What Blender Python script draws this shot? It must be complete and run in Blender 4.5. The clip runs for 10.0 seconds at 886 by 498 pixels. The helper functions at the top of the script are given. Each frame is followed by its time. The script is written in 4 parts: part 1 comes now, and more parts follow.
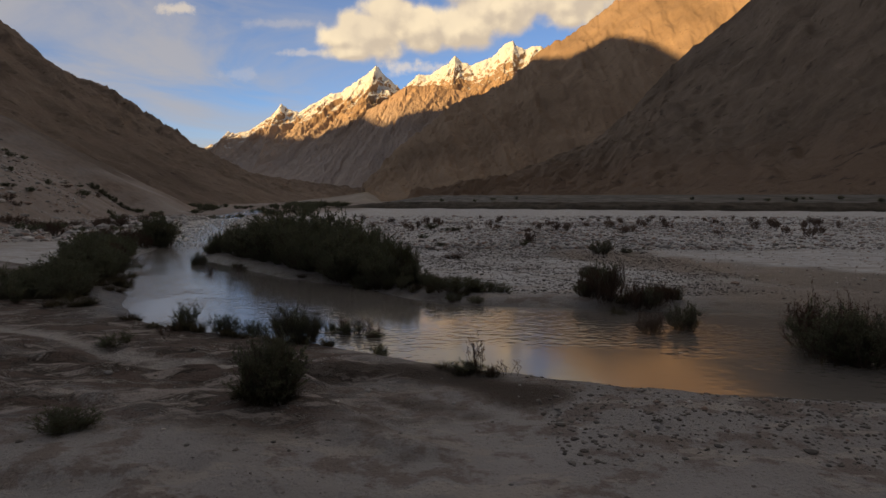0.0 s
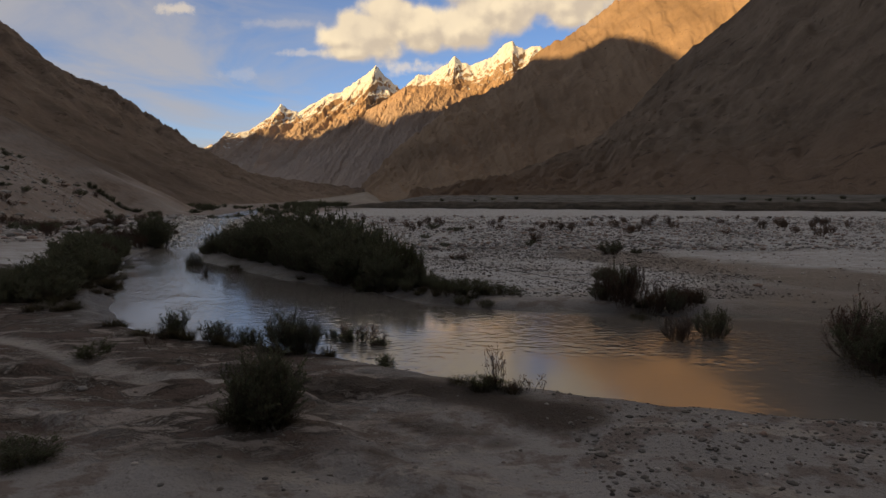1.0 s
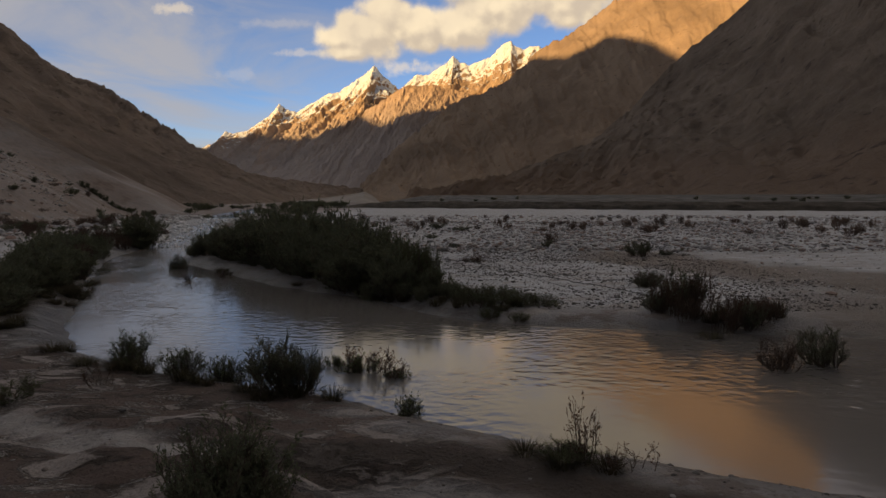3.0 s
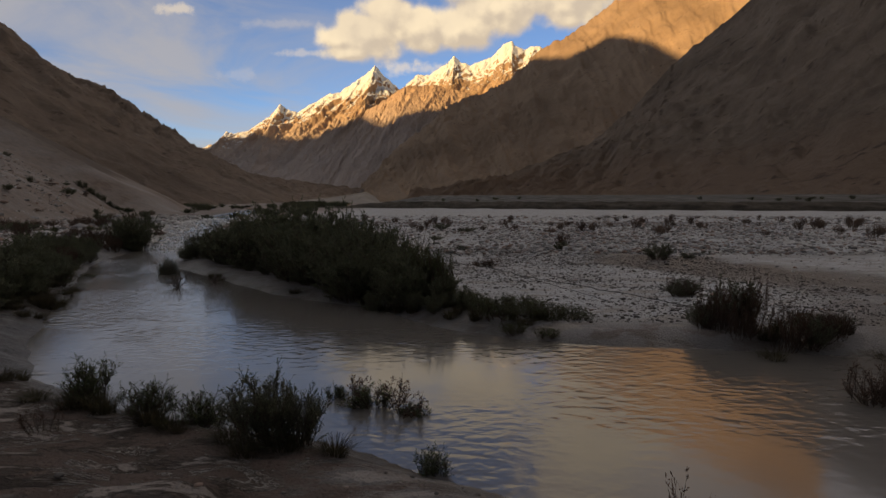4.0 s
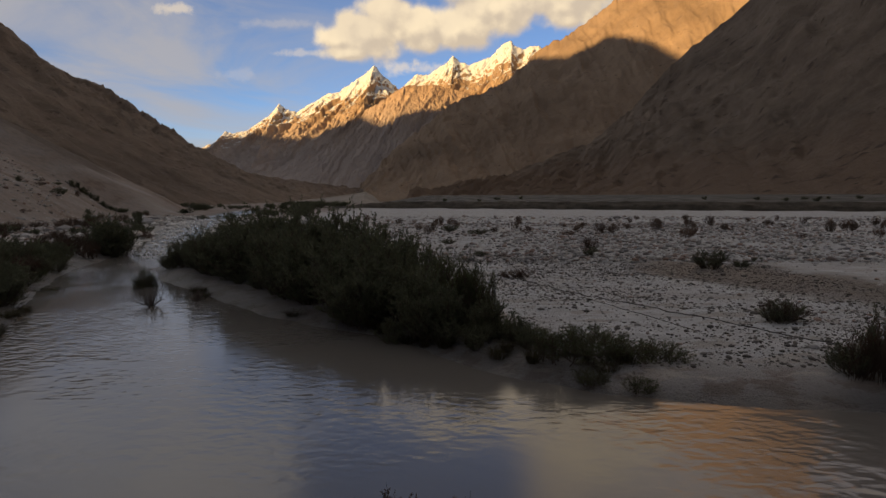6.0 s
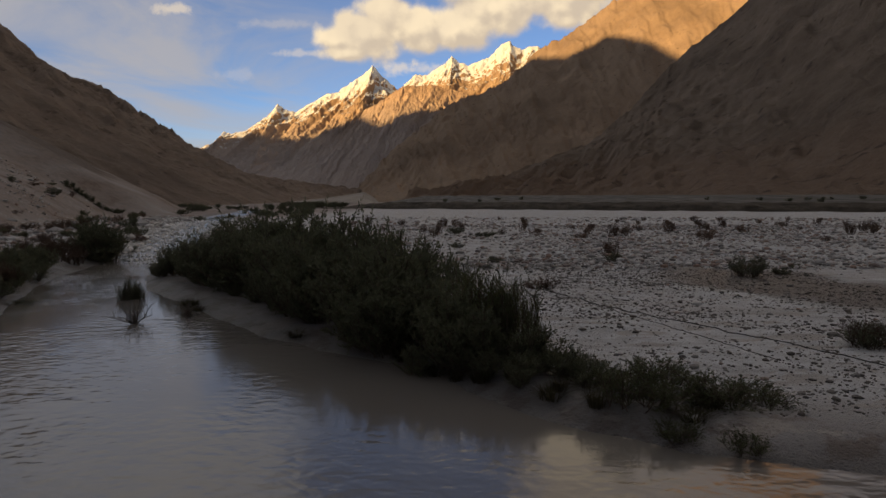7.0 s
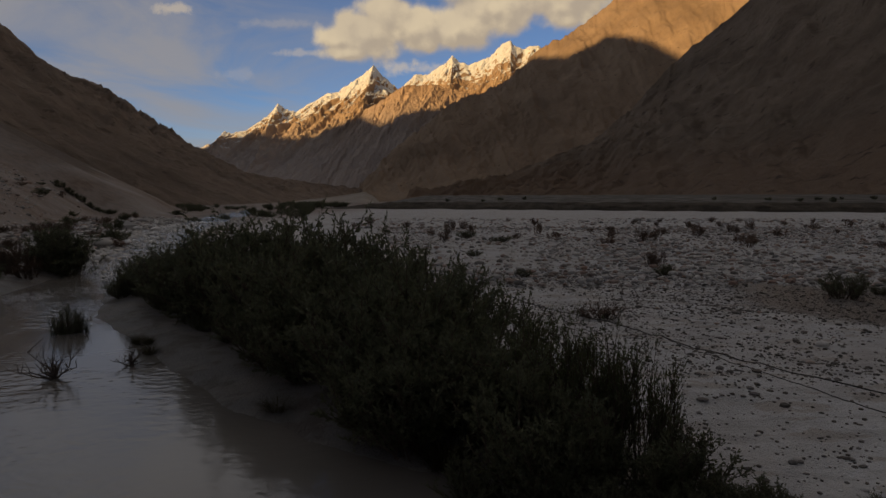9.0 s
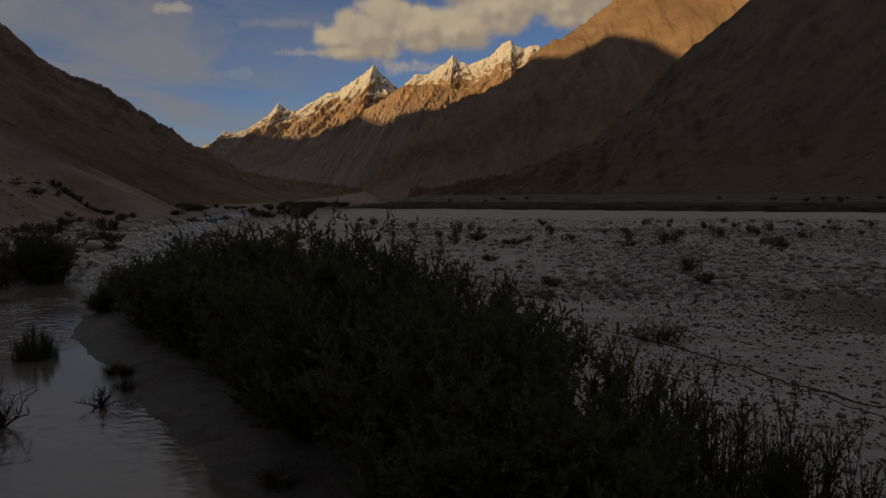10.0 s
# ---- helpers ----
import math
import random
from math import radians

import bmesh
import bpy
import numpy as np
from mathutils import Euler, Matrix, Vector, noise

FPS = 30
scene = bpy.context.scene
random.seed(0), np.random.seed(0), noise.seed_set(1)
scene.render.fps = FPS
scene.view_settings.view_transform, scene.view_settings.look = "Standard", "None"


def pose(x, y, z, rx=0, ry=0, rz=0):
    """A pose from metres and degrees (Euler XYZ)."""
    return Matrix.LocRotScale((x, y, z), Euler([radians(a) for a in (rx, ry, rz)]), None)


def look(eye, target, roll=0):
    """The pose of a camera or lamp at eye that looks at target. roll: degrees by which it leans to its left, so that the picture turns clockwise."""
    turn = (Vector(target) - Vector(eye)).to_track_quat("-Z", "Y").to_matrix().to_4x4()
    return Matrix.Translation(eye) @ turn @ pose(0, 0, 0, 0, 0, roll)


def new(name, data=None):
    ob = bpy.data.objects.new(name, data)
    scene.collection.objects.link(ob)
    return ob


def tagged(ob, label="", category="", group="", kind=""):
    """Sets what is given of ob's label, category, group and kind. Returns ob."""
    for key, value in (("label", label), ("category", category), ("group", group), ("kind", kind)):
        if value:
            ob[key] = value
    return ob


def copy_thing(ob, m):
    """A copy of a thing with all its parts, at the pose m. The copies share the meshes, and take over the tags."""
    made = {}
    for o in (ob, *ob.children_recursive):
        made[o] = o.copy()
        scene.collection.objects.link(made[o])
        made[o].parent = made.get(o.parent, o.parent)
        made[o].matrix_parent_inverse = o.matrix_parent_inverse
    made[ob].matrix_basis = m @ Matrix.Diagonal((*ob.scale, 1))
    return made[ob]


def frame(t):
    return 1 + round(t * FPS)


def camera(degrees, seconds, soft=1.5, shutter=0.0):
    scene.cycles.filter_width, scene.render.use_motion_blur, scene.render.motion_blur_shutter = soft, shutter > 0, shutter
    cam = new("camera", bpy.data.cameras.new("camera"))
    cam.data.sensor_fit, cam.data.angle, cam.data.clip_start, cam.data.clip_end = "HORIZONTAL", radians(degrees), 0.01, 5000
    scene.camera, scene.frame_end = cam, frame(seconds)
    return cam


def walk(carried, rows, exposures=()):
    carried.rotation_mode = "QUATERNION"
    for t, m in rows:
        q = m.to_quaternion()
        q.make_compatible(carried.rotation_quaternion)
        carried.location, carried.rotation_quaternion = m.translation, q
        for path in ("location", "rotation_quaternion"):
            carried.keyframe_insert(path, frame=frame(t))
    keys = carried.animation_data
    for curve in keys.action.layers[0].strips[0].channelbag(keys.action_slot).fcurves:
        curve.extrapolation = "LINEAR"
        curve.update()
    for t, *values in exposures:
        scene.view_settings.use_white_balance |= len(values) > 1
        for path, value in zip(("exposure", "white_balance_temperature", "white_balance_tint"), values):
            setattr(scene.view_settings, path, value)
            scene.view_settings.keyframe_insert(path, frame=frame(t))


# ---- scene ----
cam = camera(69.7, 10.0)
# seconds, x, y, z, yaw, pitch
ROWS = [
    (0.0, -0.000, -0.001, 2.678, 0.033, -4.286),
    (0.5, -0.089, 0.450, 2.652, 0.032, -4.279),
    (1.0, -0.213, 1.050, 2.606, -0.005, -4.277),
    (1.5, -0.319, 1.632, 2.550, -0.060, -4.260),
    (2.0, -0.469, 2.331, 2.496, -0.148, -4.260),
    (2.5, -0.611, 3.029, 2.461, -0.170, -4.267),
    (4.0, -1.080, 5.540, 2.444, -0.075, -4.255),
    (4.5, -1.188, 6.268, 2.427, -0.070, -4.252),
    (5.0, -1.378, 7.196, 2.422, -0.067, -4.267),
    (5.5, -1.560, 7.976, 2.437, -0.092, -4.273),
    (7.0, -2.358, 10.790, 2.537, -0.277, -4.239),
    (7.5, -2.487, 11.617, 2.558, -0.278, -4.242),
    (8.0, -2.651, 12.689, 2.591, -0.227, -4.254),
    (8.5, -2.781, 13.636, 2.606, -0.235, -4.260),
    (9.0, -3.002, 14.877, 2.644, -0.234, -4.268),
    (9.5, -3.234, 15.907, 2.669, -0.240, -4.276),
    (10.0, -3.579, 16.950, 2.695, -0.213, -4.300),
]
EXPOSURES = [(0.0, 0.48, 7150, 10), (7.5, 0.48, 7150, 10), (8.0, 0.38, 7150, 10), (8.5, 0.14, 7150, 10), (9.0, -0.12, 7150, 10), (9.5, -0.40, 7150, 10), (10.0, -0.68, 7150, 10)]
walk(cam, [(t, pose(x, y, z, 90 + pitch, 0, yaw)) for t, x, y, z, yaw, pitch in ROWS], EXPOSURES)

# ---------------------------------------------------------------- light
SUN_EL = 9.0
SUN_D = Vector((0.6, 0.8, 0.0)).normalized()      # the way the sunlight travels over the plan
SUN_U = Vector((-SUN_D.y, SUN_D.x, 0.0))            # across it


def nd(tree, kind, links=None, **values):
    """A node with its settings; links: input name or number -> socket or value."""
    n = tree.nodes.new(kind)
    for k, v in values.items():
        setattr(n, k, v)
    for k, v in (links or {}).items():
        if isinstance(v, bpy.types.NodeSocket):
            tree.links.new(v, n.inputs[k])
        else:
            n.inputs[k].default_value = v
    return n


def mth(tree, op, a, b=0.0, c=0.0, clamp=False):
    return nd(tree, "ShaderNodeMath", {0: a, 1: b, 2: c}, operation=op, use_clamp=clamp).outputs[0]


def step(tree, v, lo, hi, out0=0.0, out1=1.0):
    return nd(tree, "ShaderNodeMapRange", {"Value": v, "From Min": lo, "From Max": hi, "To Min": out0, "To Max": out1},
              interpolation_type="SMOOTHSTEP").outputs["Result"]


def mix(tree, f, a, b, blend="MIX"):
    n = tree.nodes.new("ShaderNodeMix")
    n.data_type, n.blend_type = "RGBA", blend
    for k, v in ((0, f), (6, a), (7, b)):
        if isinstance(v, bpy.types.NodeSocket):
            tree.links.new(v, n.inputs[k])
        else:
            n.inputs[k].default_value = v if k == 0 else (*v, 1.0)[:4]
    return n.outputs[2]


def build_world():
    world = bpy.data.worlds.new("evening_sky")
    world.use_nodes = True
    scene.world = world
    t = world.node_tree
    t.nodes.clear()
    sky = nd(t, "ShaderNodeTexSky", sky_type="NISHITA", sun_disc=False, sun_elevation=radians(SUN_EL),
             sun_rotation=math.atan2(-SUN_D.x, -SUN_D.y) % (2 * math.pi), altitude=3500.0, dust_density=0.6)
    blue = mix(t, 1.0, sky.outputs[0], (0.094, 0.115, 0.158), "MULTIPLY")   # to the scale of the cloud tones
    way = nd(t, "ShaderNodeTexCoord").outputs["Generated"]
    sep = nd(t, "ShaderNodeSeparateXYZ", {0: way}).outputs
    front = step(t, sep[1], 0.2, 0.5)
    ahead = mth(t, "MAXIMUM", sep[1], 0.05)
    X, Z = mth(t, "DIVIDE", sep[0], ahead), mth(t, "DIVIDE", sep[2], ahead)
    # high thin cloud on a flat layer
    up = mth(t, "ADD", mth(t, "MAXIMUM", sep[2], 0.0), 0.13)
    layer = nd(t, "ShaderNodeCombineXYZ", {0: mth(t, "DIVIDE", sep[0], up), 1: mth(t, "DIVIDE", sep[1], up)}).outputs[0]
    turned = nd(t, "ShaderNodeMapping", {"Vector": layer, "Rotation": (0, 0, radians(-12)), "Scale": (0.9, 0.8, 1.0)}).outputs[0]
    thin = nd(t, "ShaderNodeTexNoise", {"Vector": turned, "Scale": 1.3, "Detail": 10.0, "Roughness": 0.58, "Distortion": 0.8}).outputs[0]
    bank = mth(t, "ADD", mth(t, "POWER", mth(t, "DIVIDE", mth(t, "ADD", X, 0.50), 0.42), 2.0), mth(t, "POWER", mth(t, "DIVIDE", mth(t, "SUBTRACT", Z, 0.27), 0.12), 2.0))
    veil = step(t, mth(t, "ADD", thin, step(t, bank, 1.6, 0.1, 0.0, 0.10)), 0.36, 0.74)
    leftness = step(t, X, -0.05, -0.45)
    veil = mth(t, "MULTIPLY", veil, mth(t, "ADD", mth(t, "MULTIPLY", leftness, 0.50), 0.34))
    col = mix(t, veil, blue, (0.41, 0.41, 0.45))
    # broken evening cloud overhead and behind, unseen, added to tone the skylight
    rest = nd(t, "ShaderNodeTexNoise", {"Vector": layer, "Scale": 0.9, "Detail": 7.0, "Roughness": 0.6}).outputs[0]
    away = mth(t, "MAXIMUM", step(t, sep[1], 0.72, 0.45), step(t, sep[2], 0.42, 0.6))
    col = mix(t, mth(t, "MULTIPLY", step(t, rest, 0.30, 0.52), away), col, (0.135, 0.132, 0.136))
    # pale broken cloud high ahead
    hole = step(t, mth(t, "ADD", mth(t, "POWER", mth(t, "DIVIDE", mth(t, "ADD", X, 0.05), 0.21), 2.0), mth(t, "POWER", mth(t, "DIVIDE", mth(t, "SUBTRACT", Z, 0.48), 0.22), 2.0)), 0.45, 1.3)
    high = mth(t, "MULTIPLY", hole, mth(t, "MULTIPLY", step(t, Z, 0.30, 0.42), step(t, Z, 2.2, 1.0)))
    high = mth(t, "MULTIPLY", high, front)
    col = mix(t, mth(t, "MULTIPLY", high, step(t, rest, 0.30, 0.60, 0.35, 0.95)), col, mix(t, step(t, X, -0.15, 0.12), (0.72, 0.72, 0.75), (0.78, 0.66, 0.55)))
    # heaped cloud, lit from behind the camera
    flat = nd(t, "ShaderNodeCombineXYZ", {0: X, 1: Z}).outputs[0]
    HEAPS = ((-0.163, 0.252, 0.036, 0.024), (-0.142, 0.230, 0.050, 0.017), (-0.115, 0.256, 0.075, 0.045), (-0.080, 0.290, 0.058, 0.050), (-0.035, 0.268, 0.082, 0.050),
             (0.025, 0.266, 0.080, 0.044), (0.085, 0.300, 0.105, 0.056), (0.150, 0.312, 0.105, 0.052), (0.200, 0.318, 0.095, 0.055), (0.24, 0.39, 0.11, 0.075), (0.03, 0.340, 0.105, 0.042), (0.31, 0.37, 0.12, 0.06), (0.185, 0.298, 0.075, 0.032), (0.195, 0.282, 0.06, 0.026), (0.19, 0.36, 0.10, 0.045))

    def heaped(dx, dz):
        gx, gz = mth(t, "ADD", X, dx), mth(t, "ADD", Z, dz)
        best = None
        for cx, cz, rx, rz in HEAPS:
            a = mth(t, "POWER", mth(t, "DIVIDE", mth(t, "SUBTRACT", gx, cx), rx), 2.0)
            b = mth(t, "POWER", mth(t, "DIVIDE", mth(t, "SUBTRACT", gz, cz), rz), 2.0)
            d = mth(t, "SUBTRACT", 1.0, mth(t, "SQRT", mth(t, "ADD", a, b)))
            best = d if best is None else mth(t, "SMOOTH_MAX", best, d, 0.25)
        at = nd(t, "ShaderNodeCombineXYZ", {0: gx, 1: gz}).outputs[0]
        warp = nd(t, "ShaderNodeTexNoise", {"Vector": at, "Scale": 22.0, "Detail": 3.0}).outputs["Color"]
        bent_ = nd(t, "ShaderNodeVectorMath", {0: at, 1: nd(t, "ShaderNodeVectorMath", {0: warp, "Scale": 0.022}, operation="SCALE").outputs[0]}, operation="ADD").outputs[0]
        lumps = 0.0
        for sc, amp in ((22.0, 0.62), (50.0, 0.28)):
            v = nd(t, "ShaderNodeTexVoronoi", {"Vector": bent_, "Scale": sc, "Smoothness": 0.6}, feature="SMOOTH_F1").outputs["Distance"]
            lumps = mth(t, "ADD", lumps, mth(t, "MULTIPLY", mth(t, "SUBTRACT", 0.46, v), amp))
        frost = nd(t, "ShaderNodeTexNoise", {"Vector": bent_, "Scale": 70.0, "Detail": 6.0, "Roughness": 0.62}).outputs[0]
        return mth(t, "ADD", mth(t, "ADD", best, lumps), mth(t, "MULTIPLY", mth(t, "SUBTRACT", frost, 0.5), 0.34))
    here, towards = heaped(0.0, 0.0), heaped(-0.010, 0.014)
    body = mth(t, "MULTIPLY", step(t, here, -0.04, 0.44), front)
    shade = step(t, mth(t, "SUBTRACT", here, towards), -0.34, 0.34)
    under = step(t, nd(t, "ShaderNodeTexNoise", {"Vector": flat, "Scale": 9.0, "Detail": 3.0}).outputs[0], 0.42, 0.62)
    tone = mix(t, shade, (0.60, 0.51, 0.41), (0.93, 0.79, 0.58))
    tone = mix(t, mth(t, "MULTIPLY", under, 0.38), tone, (0.60, 0.52, 0.44))
    col = mix(t, mth(t, "MULTIPLY", body, 0.97), col, tone)
    # torn shreds beside it
    shred = nd(t, "ShaderNodeTexNoise", {"Vector": flat, "Scale": 38.0, "Detail": 6.0, "Roughness": 0.6}).outputs[0]
    for cx, cz, rx, rz, thick in ((-0.066, 0.208, 0.030, 0.017, 0.55), (-0.408, 0.294, 0.036, 0.011, 0.5), (-0.215, 0.228, 0.05, 0.008, 0.35), (-0.318, 0.196, 0.045, 0.012, 0.14), (-0.015, 0.205, 0.035, 0.014, 0.45), (-0.26, 0.272, 0.07, 0.009, 0.14)):
        a = mth(t, "POWER", mth(t, "DIVIDE", mth(t, "SUBTRACT", X, cx), rx), 2.0)
        b = mth(t, "POWER", mth(t, "DIVIDE", mth(t, "SUBTRACT", Z, cz), rz), 2.0)
        d = mth(t, "ADD", mth(t, "SUBTRACT", 1.0, mth(t, "SQRT", mth(t, "ADD", a, b))), mth(t, "MULTIPLY", mth(t, "SUBTRACT", shred, 0.5), 2.6))
        col = mix(t, mth(t, "MULTIPLY", mth(t, "MULTIPLY", step(t, d, 0.0, 0.8), front), thick), col, (0.86, 0.74, 0.58))
    # pale band low over the far saddle
    low = mth(t, "MULTIPLY", step(t, sep[2], 0.16, 0.04), 0.55)
    col = mix(t, low, col, (0.42, 0.40, 0.40))
    bg = nd(t, "ShaderNodeBackground", {"Color": col, "Strength": 0.76})
    nd(t, "ShaderNodeOutputWorld", {0: bg.outputs[0]})


build_world()
sun = new("sun", bpy.data.lights.new("sun", "SUN"))
sun.data.energy, sun.data.angle, sun.data.color = 5.6, radians(0.5), (1.0, 0.63, 0.265)
_el = radians(SUN_EL)
sun.matrix_world = look((0, 0, 500), Vector((0, 0, 500)) + Vector((SUN_D.x * math.cos(_el), SUN_D.y * math.cos(_el), -math.sin(_el))))

# ---------------------------------------------------------------- noise on arrays


def lattice(ix, iy, seed):
    h = (ix.astype(np.int64) * 374761393 + iy.astype(np.int64) * 668265263 + seed * 974634777) & 0xFFFFFFFF
    h = ((h ^ (h >> 13)) * 1274126177) & 0xFFFFFFFF
    h = h ^ (h >> 16)
    return (h & 0xFFFF) / 65535.0 * 2 - 1


def vnoise(x, y, seed=0):
    x, y = np.asarray(x, float), np.asarray(y, float)
    ix, iy = np.floor(x), np.floor(y)
    fx, fy = x - ix, y - iy
    ux, uy = fx * fx * fx * (fx * (fx * 6 - 15) + 10), fy * fy * fy * (fy * (fy * 6 - 15) + 10)
    a, b = lattice(ix, iy, seed), lattice(ix + 1, iy, seed)
    c, d = lattice(ix, iy + 1, seed), lattice(ix + 1, iy + 1, seed)
    return (a * (1 - ux) + b * ux) * (1 - uy) + (c * (1 - ux) + d * ux) * uy


def fbm(x, y, octaves=5, seed=0, gain=0.5):
    s, amp, f = 0.0, 1.0, 1.0
    for k in range(octaves):
        s = s + amp * vnoise(x * f + 17.3 * k, y * f - 9.1 * k, seed + k)
        amp, f = amp * gain, f * 2.03
    return s


def ridged(x, y, octaves=5, seed=0, gain=0.5):
    s, amp, f = 0.0, 1.0, 1.0
    for k in range(octaves):
        s = s + amp * (1 - 2 * np.abs(vnoise(x * f + 31.7 * k, y * f + 5.9 * k, seed + k)))
        amp, f = amp * gain, f * 2.07
    return s


def smooth(v, lo, hi):
    u = np.clip((v - lo) / (hi - lo), 0, 1)
    return u * u * (3 - 2 * u)


# ---------------------------------------------------------------- materials


def material(name):
    m = bpy.data.materials.new(name)
    m.use_nodes = True
    t = m.node_tree
    return m, t, t.nodes["Principled BSDF"]


def bump(t, p, height, strength=0.5, distance=0.05):
    t.links.new(nd(t, "ShaderNodeBump", {"Height": height, "Strength": strength, "Distance": distance}).outputs[0], p.inputs["Normal"])


def attr(t, name):
    return nd(t, "ShaderNodeAttribute", attribute_name=name).outputs["Fac"]


def noise_tex(t, vec, scale, detail=6.0, rough=0.6, dist=0.0):
    return nd(t, "ShaderNodeTexNoise", {"Vector": vec, "Scale": scale, "Detail": detail, "Roughness": rough, "Distortion": dist}).outputs[0]


def make_ground_material():
    m, t, p = material("valley_floor")
    pos = nd(t, "ShaderNodeNewGeometry").outputs["Position"]
    broad = noise_tex(t, pos, 0.22, 5, 0.6)
    mid = noise_tex(t, pos, 1.6, 6, 0.65)
    fine = noise_tex(t, pos, 28.0, 4, 0.7)
    pebbles = nd(t, "ShaderNodeTexVoronoi", {"Vector": pos, "Scale": 16.0})
    c = mix(t, step(t, broad, 0.3, 0.7), (0.30, 0.291, 0.296), (0.382, 0.374, 0.381))
    c = mix(t, step(t, mid, 0.49, 0.58, 0.0, 0.8), c, (0.205, 0.170, 0.156))
    pale = mix(t, step(t, mid, 0.35, 0.7), (0.535, 0.552, 0.58), (0.655, 0.675, 0.71))
    pale = mix(t, step(t, broad, 0.45, 0.7, 0.0, 0.30), pale, (0.40, 0.345, 0.32))
    c = mix(t, attr(t, "gravel"), c, pale)
    c = mix(t, mth(t, "MULTIPLY", step(t, pebbles.outputs["Distance"], 0.25, 0.05), 0.25), c, (0.16, 0.145, 0.135))
    slab = noise_tex(t, nd(t, "ShaderNodeMapping", {"Vector": pos, "Scale": (0.55, 1.3, 1.0)}).outputs[0], 1.1, 6, 0.7)
    c = mix(t, step(t, slab, 0.535, 0.58, 0.0, 0.75), c, (0.43, 0.40, 0.38))
    speck = noise_tex(t, pos, 11.0, 5, 0.75)
    c = mix(t, mth(t, "MULTIPLY", step(t, speck, 0.56, 0.70, 0.0, 0.55), step(t, attr(t, "gravel"), 0.0, 1.0, 1.0, 0.45)), c, (0.115, 0.10, 0.09))
    c = mix(t, step(t, speck, 0.42, 0.32, 0.0, 0.35), c, (0.46, 0.43, 0.41))
    c = mix(t, attr(t, "soil"), c, mix(t, step(t, speck, 0.38, 0.62), (0.118, 0.097, 0.087), mix(t, mid, (0.06, 0.05, 0.044), (0.12, 0.097, 0.085))))
    c = mix(t, attr(t, "trail"), c, mix(t, mid, (0.36, 0.342, 0.335), (0.48, 0.46, 0.45)))
    flow = noise_tex(t, nd(t, "ShaderNodeMapping", {"Vector": pos, "Rotation": (0, 0, radians(12)), "Scale": (0.22, 1.5, 1.0)}).outputs[0], 0.9, 6, 0.65, 0.3)
    c = mix(t, mth(t, "MULTIPLY", attr(t, "gravel"), step(t, flow, 0.50, 0.60, 0.0, 0.36)), c, (0.31, 0.305, 0.31))
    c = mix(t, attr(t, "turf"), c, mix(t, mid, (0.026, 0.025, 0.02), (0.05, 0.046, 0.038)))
    c = mix(t, attr(t, "scree"), c, mix(t, step(t, slab, 0.42, 0.6), (0.205, 0.155, 0.128), (0.29, 0.23, 0.20)))
    # reddish earth showing through a broken pale salt crust
    layers = noise_tex(t, nd(t, "ShaderNodeMapping", {"Vector": pos, "Rotation": (0, 0, radians(20)), "Scale": (0.7, 1.9, 1.0)}).outputs[0], 1.5, 8, 0.68, 0.6)
    c = mix(t, mth(t, "MULTIPLY", attr(t, "crust"), step(t, layers, 0.505, 0.56, 0.0, 0.8)), c, mix(t, fine, (0.09, 0.064, 0.057), (0.18, 0.136, 0.122)))
    c = mix(t, mth(t, "MULTIPLY", attr(t, "crust"), step(t, layers, 0.47, 0.41, 0.0, 0.7)), c, mix(t, fine, (0.37, 0.33, 0.315), (0.46, 0.42, 0.405)))
    rim = step(t, mth(t, "ABSOLUTE", mth(t, "SUBTRACT", layers, 0.49)), 0.016, 0.004)
    c = mix(t, mth(t, "MULTIPLY", mth(t, "MULTIPLY", attr(t, "crust"), rim), step(t, mid, 0.46, 0.56, 0.0, 0.85)), c, (0.56, 0.54, 0.53))
    c = mix(t, attr(t, "ledge"), c, mix(t, step(t, slab, 0.4, 0.6), (0.10, 0.075, 0.06), (0.155, 0.12, 0.098)))
    c = mix(t, attr(t, "silt"), c, mix(t, mid, (0.27, 0.235, 0.218), (0.37, 0.33, 0.31)))
    c = mix(t, mth(t, "MULTIPLY", attr(t, "step_shade"), 0.85), c, mix(t, speck, (0.045, 0.037, 0.033), (0.09, 0.075, 0.067)))
    wet = attr(t, "damp")
    c = mix(t, wet, c, mix(t, 1.0, c, (0.42, 0.425, 0.44), "MULTIPLY"))
    t.links.new(c, p.inputs["Base Color"])
    t.links.new(step(t, wet, 0.0, 1.0, 0.95, 0.5), p.inputs["Roughness"])
    p.inputs["Specular IOR Level"].default_value = 0.3
    h = mth(t, "ADD", mth(t, "MULTIPLY", fine, 0.35), mth(t, "MULTIPLY", mid, 1.0))
    h = mth(t, "ADD", h, mth(t, "MULTIPLY", step(t, pebbles.outputs["Distance"], 0.5, 0.0), 0.25))
    h = mth(t, "ADD", h, mth(t, "MULTIPLY", speck, 0.6))
    h = mth(t, "SUBTRACT", h, mth(t, "MULTIPLY", attr(t, "crust"), step(t, layers, 0.45, 0.52, 0.0, 0.7)))
    bump(t, p, h, 0.9, 0.07)
    return m


